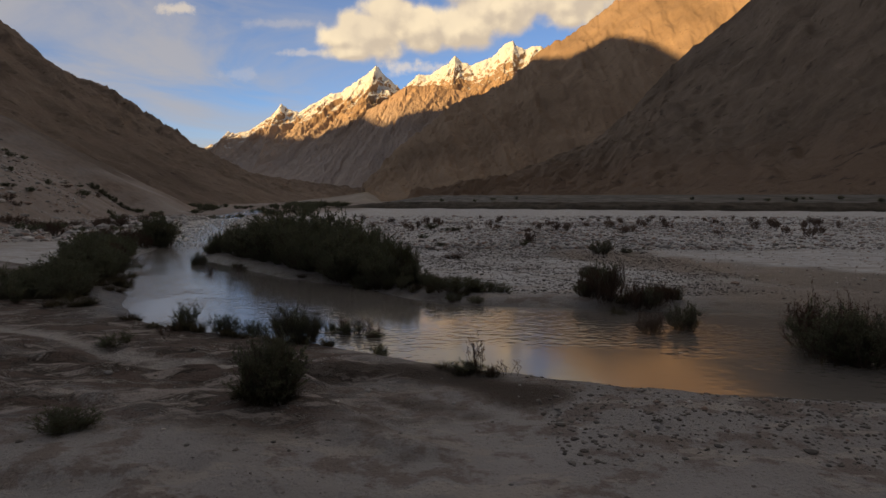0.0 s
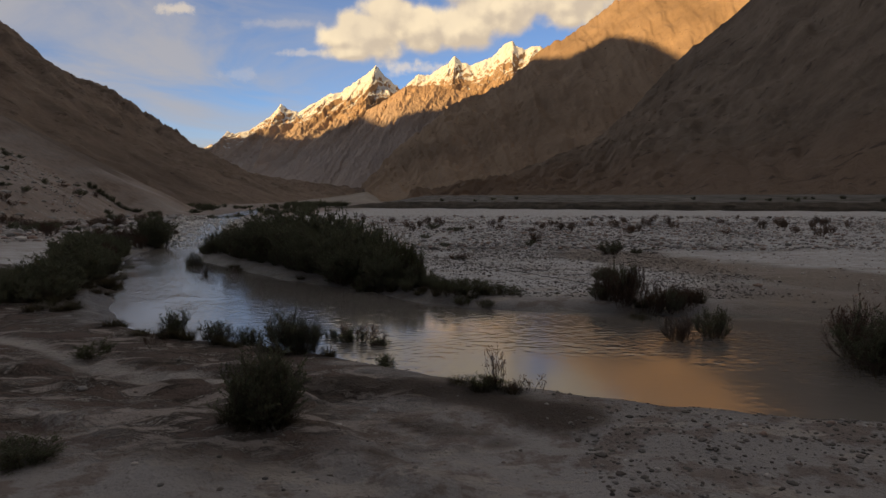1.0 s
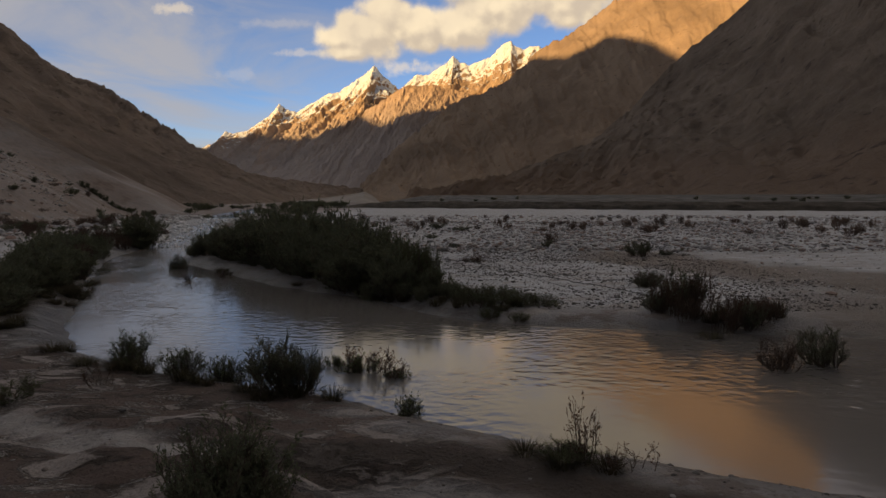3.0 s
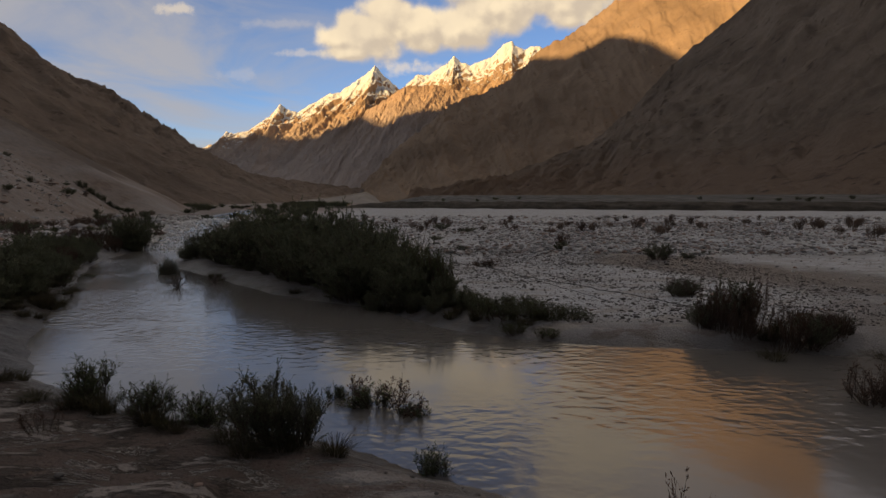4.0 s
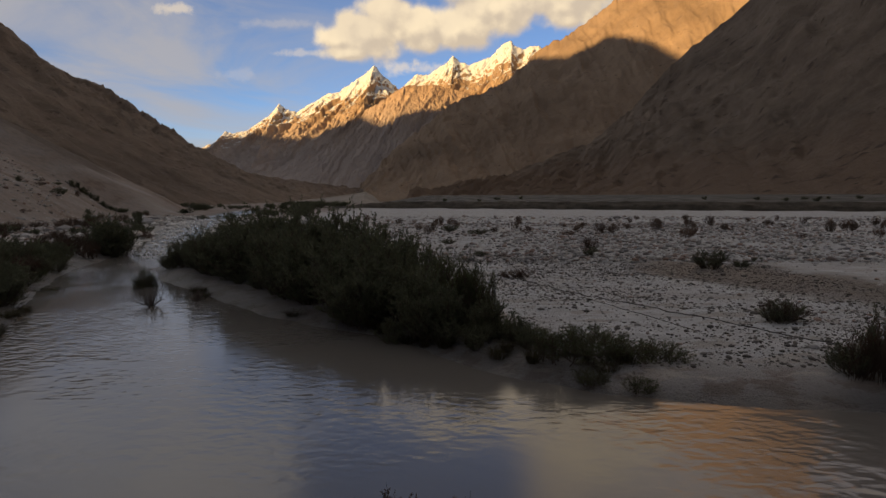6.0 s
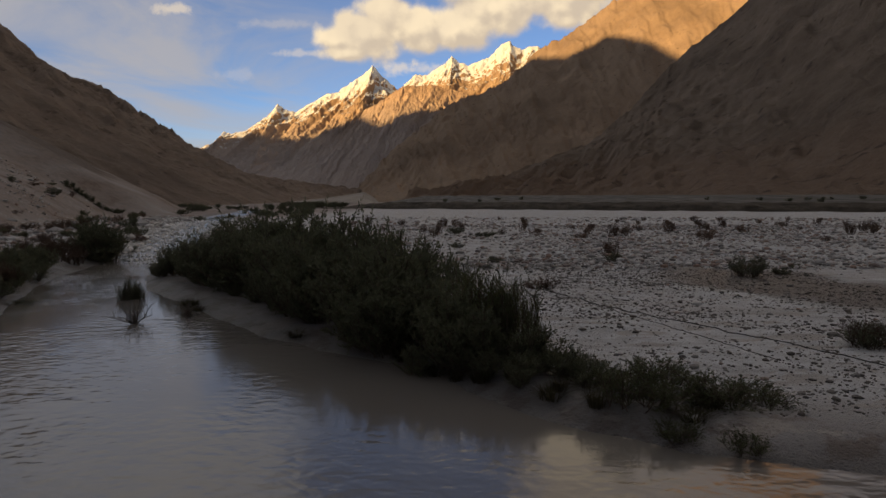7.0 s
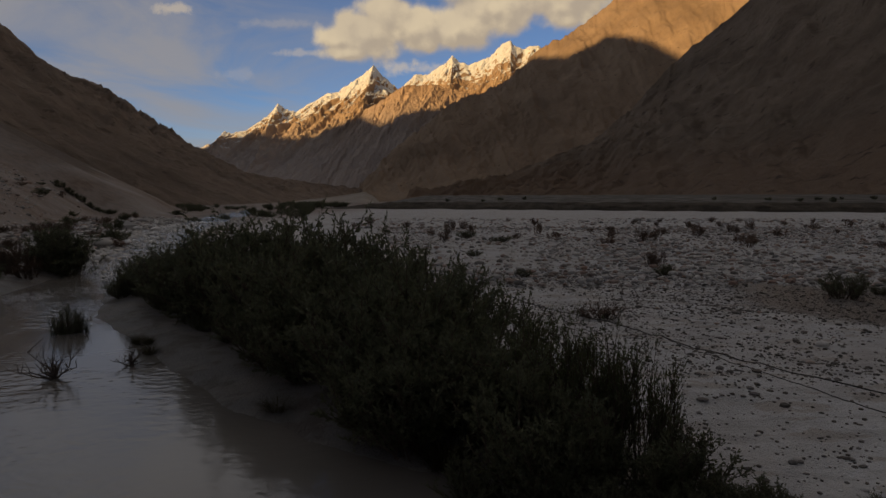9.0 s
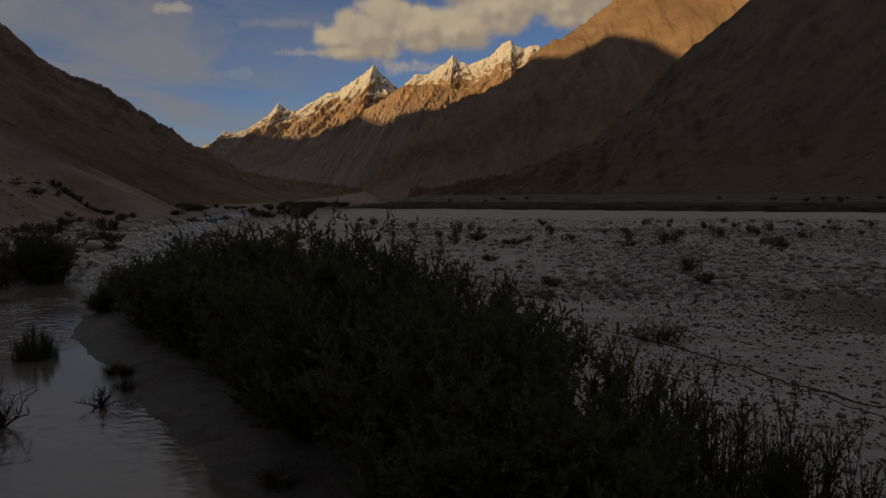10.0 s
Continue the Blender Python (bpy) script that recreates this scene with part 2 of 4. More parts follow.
def make_rock_material(name, low, high, dark, scale, snow=None, earth_or_haze=None, relief=1.0, patches=0.75, crag=0.5):
    """Mountain side: streaks of scree down the fall line, darker ribs; snow: (lowest, full) height."""
    m, t, p = material(name)
    geo = nd(t, "ShaderNodeNewGeometry")
    pos, nrm = geo.outputs["Position"], nd(t, "ShaderNodeSeparateXYZ", {0: geo.outputs["Normal"]}).outputs
    st = nd(t, "ShaderNodeMapping", {"Vector": pos, "Scale": (1.0, 0.6, 0.16)}).outputs[0]
    streak = noise_tex(t, st, scale, 7, 0.62, 0.4)
    broad = noise_tex(t, pos, scale * 0.25, 5, 0.6)
    grain = noise_tex(t, pos, scale * 9, 6, 0.7)
    c = mix(t, step(t, streak, 0.36, 0.66), low, high)
    c = mix(t, step(t, broad, 0.46, 0.66, 0.0, patches), c, dark)
    # low slopes tinted: own red earth, or distance haze painted on far rock
    if earth_or_haze:
        zz = nd(t, "ShaderNodeSeparateXYZ", {0: pos}).outputs[2]
        c = mix(t, mth(t, "MULTIPLY", step(t, mth(t, "ADD", zz, mth(t, "MULTIPLY", mth(t, "SUBTRACT", streak, 0.5), earth_or_haze[1])), earth_or_haze[0], earth_or_haze[0] * 0.3), 0.8), c, earth_or_haze[2])
    c = mix(t, step(t, grain, 0.52, 0.72, 0.0, 0.45), c, dark)
    # outcrops and pale runnels
    outcrop = noise_tex(t, nd(t, "ShaderNodeMapping", {"Vector": pos, "Rotation": (0, radians(20), 0), "Scale": (1.0, 1.0, 0.7)}).outputs[0], scale * 2.3, 8, 0.7, 0.3)
    c = mix(t, step(t, outcrop, 0.56, 0.66, 0.0, crag), c, mix(t, 1.0, dark, (0.62, 0.60, 0.60), "MULTIPLY"))
    runnel = noise_tex(t, nd(t, "ShaderNodeMapping", {"Vector": pos, "Rotation": (0, radians(24), 0), "Scale": (1.0, 0.7, 0.22)}).outputs[0], scale * 0.9, 3, 0.45, 0.0)
    thread = mth(t, "MULTIPLY", step(t, mth(t, "ABSOLUTE", mth(t, "SUBTRACT", runnel, 0.5)), 0.022, 0.004), step(t, broad, 0.45, 0.6))
    c = mix(t, mth(t, "MULTIPLY", thread, crag * 0.22), c, mix(t, 1.0, high, (1.35, 1.35, 1.38), "MULTIPLY"))
    # low thorny scrub dots
    dots = nd(t, "ShaderNodeTexVoronoi", {"Vector": pos, "Scale": scale * 4.0, "Randomness": 1.0}).outputs["Distance"]
    c = mix(t, mth(t, "MULTIPLY", step(t, dots, 0.16, 0.08), step(t, broad, 0.5, 0.4)), c, (0.06, 0.05, 0.035))
    if snow:
        zz = nd(t, "ShaderNodeSeparateXYZ", {0: pos}).outputs[2]
        ragged = noise_tex(t, nd(t, "ShaderNodeMapping", {"Vector": pos, "Rotation": (0, radians(35), 0), "Scale": (1.0, 0.7, 0.3)}).outputs[0], 0.024, 7, 0.62)
        xx = nd(t, "ShaderNodeSeparateXYZ", {0: pos}).outputs[0]
        lvl = mth(t, "ADD", zz, mth(t, "MULTIPLY", mth(t, "SUBTRACT", ragged, 0.5), 640.0))
        lvl = mth(t, "SUBTRACT", lvl, mth(t, "MULTIPLY", mth(t, "ADD", xx, 1115.0), 0.22))
        lvl = mth(t, "ADD", lvl, mth(t, "MULTIPLY", mth(t, "SUBTRACT", nrm[2], 0.72), 420.0))
        cover = step(t, lvl, snow[0], snow[1])
        c = mix(t, cover, c, (0.78, 0.83, 0.89))
    t.links.new(c, p.inputs["Base Color"])
    p.inputs["Roughness"].default_value = 0.95
    p.inputs["Specular IOR Level"].default_value = 0.15
    bump(t, p, mth(t, "ADD", mth(t, "ADD", streak, mth(t, "MULTIPLY", grain, 0.5)), mth(t, "MULTIPLY", outcrop, 0.9 * crag)), 0.9, 0.21 / scale * relief)
    return m


def make_leaf_material(name, a, b, c3):
    m, t, p = material(name)
    rnd = nd(t, "ShaderNodeObjectInfo").outputs["Random"]
    isl = nd(t, "ShaderNodeNewGeometry").outputs["Random Per Island"]
    c = mix(t, isl, a, b)
    c = mix(t, mth(t, "MULTIPLY", rnd, 0.5), c, c3)
    t.links.new(c, p.inputs["Base Color"])
    p.inputs["Roughness"].default_value = 0.6
    p.inputs["Specular IOR Level"].default_value = 0.25
    thin = nd(t, "ShaderNodeBsdfTranslucent", {"Color": c})
    both = nd(t, "ShaderNodeMixShader", {0: 0.45, 1: p.outputs[0], 2: thin.outputs[0]})
    t.links.new(both.outputs[0], t.nodes["Material Output"].inputs[0])
    return m


def make_stone_material(name, cols):
    m, t, p = material(name)
    geo = nd(t, "ShaderNodeNewGeometry")
    isl = geo.outputs["Random Per Island"]
    rnd = mth(t, "FRACT", mth(t, "ADD", isl, nd(t, "ShaderNodeObjectInfo").outputs["Random"]))
    ramp = nd(t, "ShaderNodeValToRGB", {0: rnd})
    e = ramp.color_ramp.elements
    e[0].color, e[1].color = (*cols[0], 1), (*cols[-1], 1)
    for k, cc in enumerate(cols[1:-1]):
        e.new((k + 1) / (len(cols) - 1)).color = (*cc, 1)
    n = noise_tex(t, geo.outputs["Position"], 30.0, 5, 0.65)
    c = mix(t, step(t, n, 0.4, 0.75, 0.0, 0.4), ramp.outputs[0], (0.15, 0.135, 0.12))
    t.links.new(c, p.inputs["Base Color"])
    p.inputs["Roughness"].default_value = 0.85
    bump(t, p, n, 0.4, 0.01)
    return m


def make_water_material():
    m, t, p = material("silty_water")
    pos = nd(t, "ShaderNodeNewGeometry").outputs["Position"]
    silt = noise_tex(t, pos, 0.35, 4, 0.5)
    t.links.new(mix(t, silt, (0.146, 0.136, 0.129), (0.188, 0.176, 0.167)), p.inputs["Base Color"])
    p.inputs["Roughness"].default_value = 0.11
    p.inputs["IOR"].default_value = 1.45
    # crossing wavelets a hand or two long, livelier in some stretches than in others
    still = step(t, noise_tex(t, nd(t, "ShaderNodeMapping", {"Vector": pos, "Location": (7.0, 3.0, 0.0), "Scale": (0.8, 1.0, 1.0)}).outputs[0], 0.28, 3, 0.55), 0.40, 0.62)
    h = None
    for turn, long, across, scale, amp in ((34, 0.9, 1.4, 3.9, 0.85), (-36, 0.9, 1.4, 5.0, 0.7), (8, 0.8, 1.2, 12.0, 0.15)):
        at = nd(t, "ShaderNodeMapping", {"Vector": pos, "Rotation": (0, 0, radians(turn)), "Scale": (long, across, 1.0)}).outputs[0]
        one = mth(t, "MULTIPLY", mth(t, "SUBTRACT", noise_tex(t, at, scale, 1.5, 0.4, 0.35), 0.5), amp)
        h = one if h is None else mth(t, "ADD", h, one)
    h = mth(t, "MULTIPLY", h, mth(t, "ADD", mth(t, "MULTIPLY", still, 0.86), 0.10))
    rough = attr(t, "riffle")
    h = mth(t, "MULTIPLY", h, mth(t, "ADD", mth(t, "MULTIPLY", rough, 5.0), 1.0))
    bump(t, p, h, 1.0, 0.013)
    return m


def plain(name, a, b, rough=0.8, scale=20.0):
    m, t, p = material(name)
    n = noise_tex(t, nd(t, "ShaderNodeTexCoord").outputs["Object"], scale, 5, 0.6)
    t.links.new(mix(t, step(t, n, 0.35, 0.65), a, b), p.inputs["Base Color"])
    p.inputs["Roughness"].default_value = rough
    bump(t, p, n, 0.3, 0.004)
    return m


GROUND_M = make_ground_material()
WATER_M = make_water_material()
SLOPE_W = make_rock_material("west_scree", (0.235, 0.180, 0.143), (0.30, 0.236, 0.19), (0.145, 0.11, 0.087), 0.035, crag=0.8, patches=0.85)
SLOPE_E = make_rock_material("east_scree", (0.19, 0.15, 0.121), (0.252, 0.204, 0.166), (0.118, 0.093, 0.075), 0.014, relief=0.7, patches=0.65, crag=0.75,
                             earth_or_haze=(120.0, 90.0, (0.205, 0.146, 0.110)))
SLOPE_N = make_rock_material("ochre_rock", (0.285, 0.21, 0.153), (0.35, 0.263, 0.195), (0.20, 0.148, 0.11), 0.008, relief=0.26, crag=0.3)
# low parts of both far rocks greyed and paled: haze put into the colour
SLOPE_SPUR = make_rock_material("ribbed_rock", (0.39, 0.272, 0.185), (0.47, 0.335, 0.235), (0.21, 0.14, 0.10), 0.03, relief=0.6, crag=0.3, earth_or_haze=(760.0, 120.0, (0.43, 0.385, 0.372)))
SNOW_M = make_rock_material("snowy_rock", (0.37, 0.265, 0.185), (0.45, 0.33, 0.235), (0.23, 0.165, 0.12), 0.022, relief=0.7, snow=(512.0, 532.0), crag=0.35, earth_or_haze=(600.0, 120.0, (0.47, 0.425, 0.415)))
SAND_M = make_rock_material("fan_sand", (0.40, 0.365, 0.33), (0.48, 0.44, 0.40), (0.33, 0.295, 0.26), 0.05, crag=0.2)
TERRACE_M = make_rock_material("dark_earth", (0.075, 0.066, 0.055), (0.12, 0.105, 0.088), (0.045, 0.04, 0.035), 0.5)
LEAF_DARK = make_leaf_material("willow_leaf", (0.112, 0.127, 0.085), (0.182, 0.197, 0.126), (0.13, 0.145, 0.10))
LEAF_GREEN = make_leaf_material("herb_leaf", (0.072, 0.096, 0.045), (0.14, 0.165, 0.078), (0.08, 0.092, 0.055))
SEDGE_M = make_leaf_material("coarse_grass", (0.050, 0.048, 0.028), (0.095, 0.088, 0.052), (0.07, 0.05, 0.036))
LEAF_DRY = make_leaf_material("dry_spray", (0.10, 0.056, 0.042), (0.17, 0.10, 0.078), (0.085, 0.06, 0.045))
LEAF_FAR = make_leaf_material("dry_scrub", (0.15, 0.10, 0.082), (0.24, 0.17, 0.14), (0.14, 0.11, 0.09))
BARK = plain("bark", (0.06, 0.045, 0.035), (0.12, 0.09, 0.07))
DEADWOOD = plain("dead_wood", (0.07, 0.055, 0.048), (0.14, 0.11, 0.095))
HOSE_M = plain("black_rubber", (0.018, 0.018, 0.018), (0.03, 0.03, 0.03), 0.5)
STONE_M = make_stone_material("river_stone", ((0.12, 0.118, 0.12), (0.56, 0.56, 0.57), (0.17, 0.165, 0.165), (0.74, 0.74, 0.75), (0.38, 0.265, 0.22), (0.15, 0.148, 0.15), (0.65, 0.65, 0.66), (0.27, 0.20, 0.175)))
RIFFLE_M = make_stone_material("washed_limestone", ((0.40, 0.39, 0.38), (0.82, 0.82, 0.82), (0.6, 0.59, 0.58), (0.86, 0.86, 0.86)))
FOAM_M = plain("foam_white", (0.70, 0.71, 0.72), (0.85, 0.85, 0.86), 0.5, 30.0)
PEBBLE_M = make_stone_material("dark_pebble", ((0.07, 0.067, 0.065), (0.16, 0.15, 0.145), (0.10, 0.085, 0.08), (0.30, 0.29, 0.285), (0.08, 0.077, 0.075)))

# ---------------------------------------------------------------- mesh helpers


def mesh_object(name, verts, faces, mat, parent=None, label="", soft=False):
    me = bpy.data.meshes.new(name)
    me.from_pydata([tuple(v) for v in verts] if not isinstance(verts, np.ndarray) else verts.tolist(), [],
                   faces.tolist() if isinstance(faces, np.ndarray) else faces)
    if soft:
        me.polygons.foreach_set("use_smooth", [True] * len(me.polygons))
    me.materials.append(mat)
    me.update()
    ob = new(name, me)
    if parent:
        ob.parent = parent
    if label:
        tagged(ob, label)
    return ob


def grid_faces(nr, nc):
    i = np.arange(nr * nc).reshape(nr, nc)
    return np.stack([i[:-1, :-1], i[:-1, 1:], i[1:, 1:], i[1:, :-1]], -1).reshape(-1, 4)


# ---------------------------------------------------------------- the stream's plan
NEAR_BANK = [(60, 3), (25, 6.2), (14, 7.6), (9, 8.1), (5.6, 8.6), (4.1, 8.85), (2.7, 9.35), (1.05, 10.05), (0.1, 10.55), (-0.65, 11.05), (-1.5, 11.55),
             (-2.5, 12.2), (-4.8, 13.25), (-6.1, 13.95), (-7.2, 14.8), (-8.4, 16.6), (-9.4, 18.6), (-10.3, 20.4), (-11.2, 22.6), (-14.0, 28.0),
             (-15.9, 33.0), (-17.4, 39.5), (-20.0, 46.5), (-24, 56), (-30, 72), (-40, 110), (-60, 200)]
FAR_BANK = [(-55, 200), (-34, 110), (-24, 72), (-18.5, 56), (-16.0, 46.5), (-14.4, 39.0), (-12.9, 33.5), (-11.4, 30.2), (-10.0, 28.6), (-8.9, 27.1), (-7.8, 25.9),
            (-6.9, 24.5), (-5.8, 23.2), (-4.8, 22.4), (-4.0, 21.85), (-2.6, 20.85), (-1.5, 19.0), (-0.6, 18.1), (0.3, 17.5), (1.5, 17.0), (2.7, 16.75), (3.9, 16.45),
            (6.0, 16.1), (9.0, 15.7), (14, 14.8), (25, 13), (60, 9)]
STREAM = np.array(NEAR_BANK + FAR_BANK, float)
WATER_Z = -0.15


def bank_distance(x, y):
    """Metres to the stream's edge, negative in the water."""
    best, inside = np.full(x.shape, 1e9), np.zeros(x.shape, bool)
    n = len(STREAM)
    for k in range(n):
        (ax, ay), (bx, by) = STREAM[k], STREAM[(k + 1) % n]
        dx, dy = bx - ax, by - ay
        u = np.clip(((x - ax) * dx + (y - ay) * dy) / (dx * dx + dy * dy), 0, 1)
        best = np.minimum(best, np.hypot(x - ax - u * dx, y - ay - u * dy))
        if ay != by:
            inside ^= ((ay > y) != (by > y)) & (x < (bx - ax) * (y - ay) / (by - ay) + ax)
    return np.where(inside, -best, best)


def terrace_edge(x):
    return 208.0 - 0.5 * x + 6 * vnoise(x / 35.0, x * 0 + 0.5, 9)


DARK_BELT = [(-7.5, 10.0), (-5.2, 9.4), (-3.6, 9.1), (-2.0, 9.45), (-1.0, 9.6), (0.1, 9.05), (1.2, 8.4)]
FOOTPATH = [(-14, 14.2), (-9.1, 12.9), (-7.6, 12.2), (-5.6, 10.6), (-4.4, 10.05), (-3.4, 9.85), (-2.0, 9.3), (0.5, 8.1), (3, 6.6)]


def line_distance(x, y, pts):
    best = np.full(x.shape, 1e9)
    for (ax, ay), (bx, by) in zip(pts, pts[1:]):
        dx, dy = bx - ax, by - ay
        u = np.clip(((x - ax) * dx + (y - ay) * dy) / (dx * dx + dy * dy), 0, 1)
        best = np.minimum(best, np.hypot(x - ax - u * dx, y - ay - u * dy))
    return best


def wobble(x, y):
    return bank_distance(x, y) + 0.10 * fbm(x / 1.1, y / 1.1, 3, 4) * smooth(np.hypot(x, y), 90, 60)


def ground_height(x, y, d=None):
    x, y = np.asarray(x, float), np.asarray(y, float)
    d = wobble(x, y) if d is None else d
    far_side = y > 17.0 - 0.55 * (x + 0.5)
    top = np.where(far_side, 0.19, 0.24)
    run = np.where(far_side, 0.8, 0.7)
    z = WATER_Z + np.where(d < 0, np.maximum(d * 0.35, -0.7), top * smooth(d, -0.15, run))
    land = smooth(d, 0.2, 2.0)
    z = z + land * (0.05 * fbm(x / 2.4, y / 2.4, 4, 11) + 0.02 * fbm(x / 0.4, y / 0.4, 3, 21)) * smooth(np.hypot(x, y - 10), 400, 60)
    shelf = fbm(x / 1.5 + 0.3 * y, y / 0.75, 3, 61)
    z = z + 0.07 * (smooth(shelf, 0.0, 0.10) + 0.7 * smooth(shelf, 0.34, 0.42)) * smooth(x, 1.0, -1.0) * smooth(y, 4.5, 6.0) * smooth(y, 12.5, 10.5) * land
    z = z - 0.05 * smooth(line_distance(x, y, FOOTPATH), 0.34, 0.12) * land
    # far plain, west fan, east terrace
    z = z + smooth(y, 60, 900) * 2.0
    foot = -27.5 - 0.237 * np.clip(y, -40, 135) + 2.5 * vnoise(y / 22.0, x * 0, 3)
    fan = np.maximum(0, foot - x)
    lim = smooth(y, 133, 119)
    z = z + (0.5 * fan * smooth(fan, 0, 7)) * lim * smooth(fan, 400, 60) + smooth(fan, 0, 12) * lim * 0.35 * fbm(x / 9, y / 9, 4, 31)
    fan2 = np.maximum(0, -52.0 - 0.25 * (y - 131.0) - x)
    z = z + 0.5 * fan2 * smooth(fan2, 0, 6) * smooth(y, 119, 131) * smooth(y, 172, 152) * smooth(fan2, 120, 40)
    e = y - terrace_edge(x)
    z = z + 2.1 * smooth(e, 0, 9) * smooth(x, -45, -15) + np.clip(e - 9, 0, 400) * 0.012 * smooth(x, -45, -15)
    return z


def axis(lo, a, b, hi, fine, grow):
    mid_ = list(np.arange(a, b, fine))
    up_, st_ = [], fine
    v = b
    while v < hi:
        up_.append(v)
        st_ *= grow
        v += st_
    dn, st_, v = [], fine, a - fine
    while v > lo:
        dn.append(v)
        st_ *= grow
        v -= st_
    return np.array([lo] + dn[::-1] + mid_ + up_ + [hi])


def build_ground():
    xs, ys = axis(-1600, -13, 9, 1700, 0.13, 1.045), axis(-1800, 2, 31, 4200, 0.13, 1.045)
    X, Y = np.meshgrid(xs, ys)
    d = wobble(X, Y)
    Z = ground_height(X, Y, d)
    ob = mesh_object("ground", np.stack([X, Y, Z], -1).reshape(-1, 3), grid_faces(*X.shape), GROUND_M, soft=True)
    tagged(ob, "pale gravel and sand valley floor with damp stream banks", "ground", kind="structure")
    far_side = Y > 17.0 - 0.55 * (X + 0.5)
    n1 = fbm(X / 3.0, Y / 3.0, 4, 41)
    gravel = np.where(far_side, smooth(d, 0.6, 3.0), 0.0)
    gravel = np.maximum(gravel, smooth(X, -18, -26))
    damp = smooth(d + 0.25 * n1, np.where(far_side & (X < 0.5), 2.2, np.where(X < -7.5, 2.2, 0.9)), 0.05)
    # an old wet channel across the far gravel
    old = line_distance(X, Y, [(8, 31), (10.5, 26.5), (12.5, 22.5), (15, 19.5), (22, 17)])
    damp = np.maximum(damp, 0.95 * smooth(old + 1.4 * n1, 4.4, 1.6))
    damp = np.maximum(damp, 0.9 * smooth(Y + 0.8 * n1, 21.5, 17.5) * far_side * smooth(X, 5.5, 9))
    silt = np.maximum(0.9 * smooth(old + 1.4 * n1, 4.2, 1.4), 0.9 * smooth(Y + 0.8 * n1, 22.0, 18.5) * far_side * smooth(X, 6.0, 8.5))
    strand = smooth(d + 0.9 * n1, 2.9, 1.7) * smooth(d, 0.15, 0.5) * smooth(X, -1.6, -2.8) * smooth(Y, 24, 19)
    soil = np.where(far_side, 0, smooth(n1 + 0.6 * fbm(X / 0.7 + 0.3 * Y, Y / 0.35, 4, 51), 0.05, 0.35)) * smooth(Y, 5.0, 7.5) * smooth(X, 2.5, -1.0)
    soil = np.maximum(soil, np.where(far_side, 0, strand))
    e = Y - terrace_edge(X)
    scree = smooth(X, -19, -36) * (0.8 + 0.2 * n1)
    soil = np.maximum(soil, np.where(far_side, 0, 0.85 * smooth(X, -7.0, -8.5) * smooth(X, -20, -16) * smooth(Y, 14.2, 15.5) * smooth(d + 0.5 * n1, 4.5, 3.0)))
    soil *= 1 - 0.9 * smooth(line_distance(X, Y, FOOTPATH), 0.4, 0.15)
    away = line_distance(X, Y, FOOTPATH)
    trail = 0.9 * smooth(away + 0.05 * n1, 0.21, 0.09) * smooth(X, -2.0, -3.2)
    soil = np.maximum(soil, 0.85 * smooth(away + 0.3 * n1 + 0.2 * fbm(X / 0.5, Y / 0.5, 3, 57), 1.25, 0.75) * smooth(X, -1.2, -2.6) * (1 - trail))
    soil = np.maximum(soil, 0.9 * smooth(np.hypot((X + 2.4) / 1.5, Y - 7.9) + 0.3 * n1, 1.25, 0.5))
    belt_away = line_distance(X, Y, DARK_BELT)
    soil = np.maximum(soil, 1.0 * smooth(belt_away + 0.16 * n1, 0.62, 0.36) * (1 - trail))
    e = Y - terrace_edge(X)
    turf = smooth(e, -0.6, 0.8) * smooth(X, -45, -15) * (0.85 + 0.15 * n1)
    crust = np.where(far_side, 0.0, smooth(Y, 6.2, 7.6) * smooth(X, 0.6, -2.0) * smooth(X, -22, -12) * smooth(d, 0.0, 0.4) * (1 - 0.8 * trail))
    fan2 = -52.0 - 0.25 * (Y - 131.0) - X
    # dark line of a wet, shaded step; its shade is put into the colour
    step_shade = smooth(belt_away + 0.12 * n1, 0.42, 0.18) * (1 - trail) * smooth(X, -2.6, -1.8)
    ledge = smooth(fan2 + 3 * n1, 13, 19) * smooth(Y, 124, 134) * smooth(Y, 240, 200)
    for name, v in (("ledge", ledge), ("silt", silt), ("step_shade", step_shade), ("crust", crust), ("gravel", gravel), ("damp", damp), ("soil", soil), ("turf", turf), ("scree", scree), ("trail", trail)):
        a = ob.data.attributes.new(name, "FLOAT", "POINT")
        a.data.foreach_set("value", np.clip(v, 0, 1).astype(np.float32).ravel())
    return ob


ground = build_ground()


def build_water():
    xs, ys = axis(-62, -14, 9, 62, 0.5, 1.1), axis(2, 6, 34, 201, 0.5, 1.1)
    X, Y = np.meshgrid(xs, ys)
    Z = WATER_Z + 0 * X + smooth(Y, 60, 900) * 2.0
    keep = bank_distance(X, Y) < 2.5
    f = grid_faces(*X.shape)
    f = f[keep.ravel()[f].any(1)]
    ob = mesh_object("water", np.stack([X, Y, Z], -1).reshape(-1, 3), f, WATER_M, soft=True)
    tagged(ob, "shallow silty grey stream reflecting sky and mountains", "water", kind="structure")
    a = ob.data.attributes.new("riffle", "FLOAT", "POINT")
    inflow = 0.16 * smooth(line_distance(X, Y, [(-14.5, 32), (-12.2, 26), (-10.0, 21.5), (-8.0, 18.0)]), 2.8, 0.6)
    a.data.foreach_set("value", np.maximum(smooth(Y, 29, 42), inflow).astype(np.float32).ravel())
    return ob


build_water()

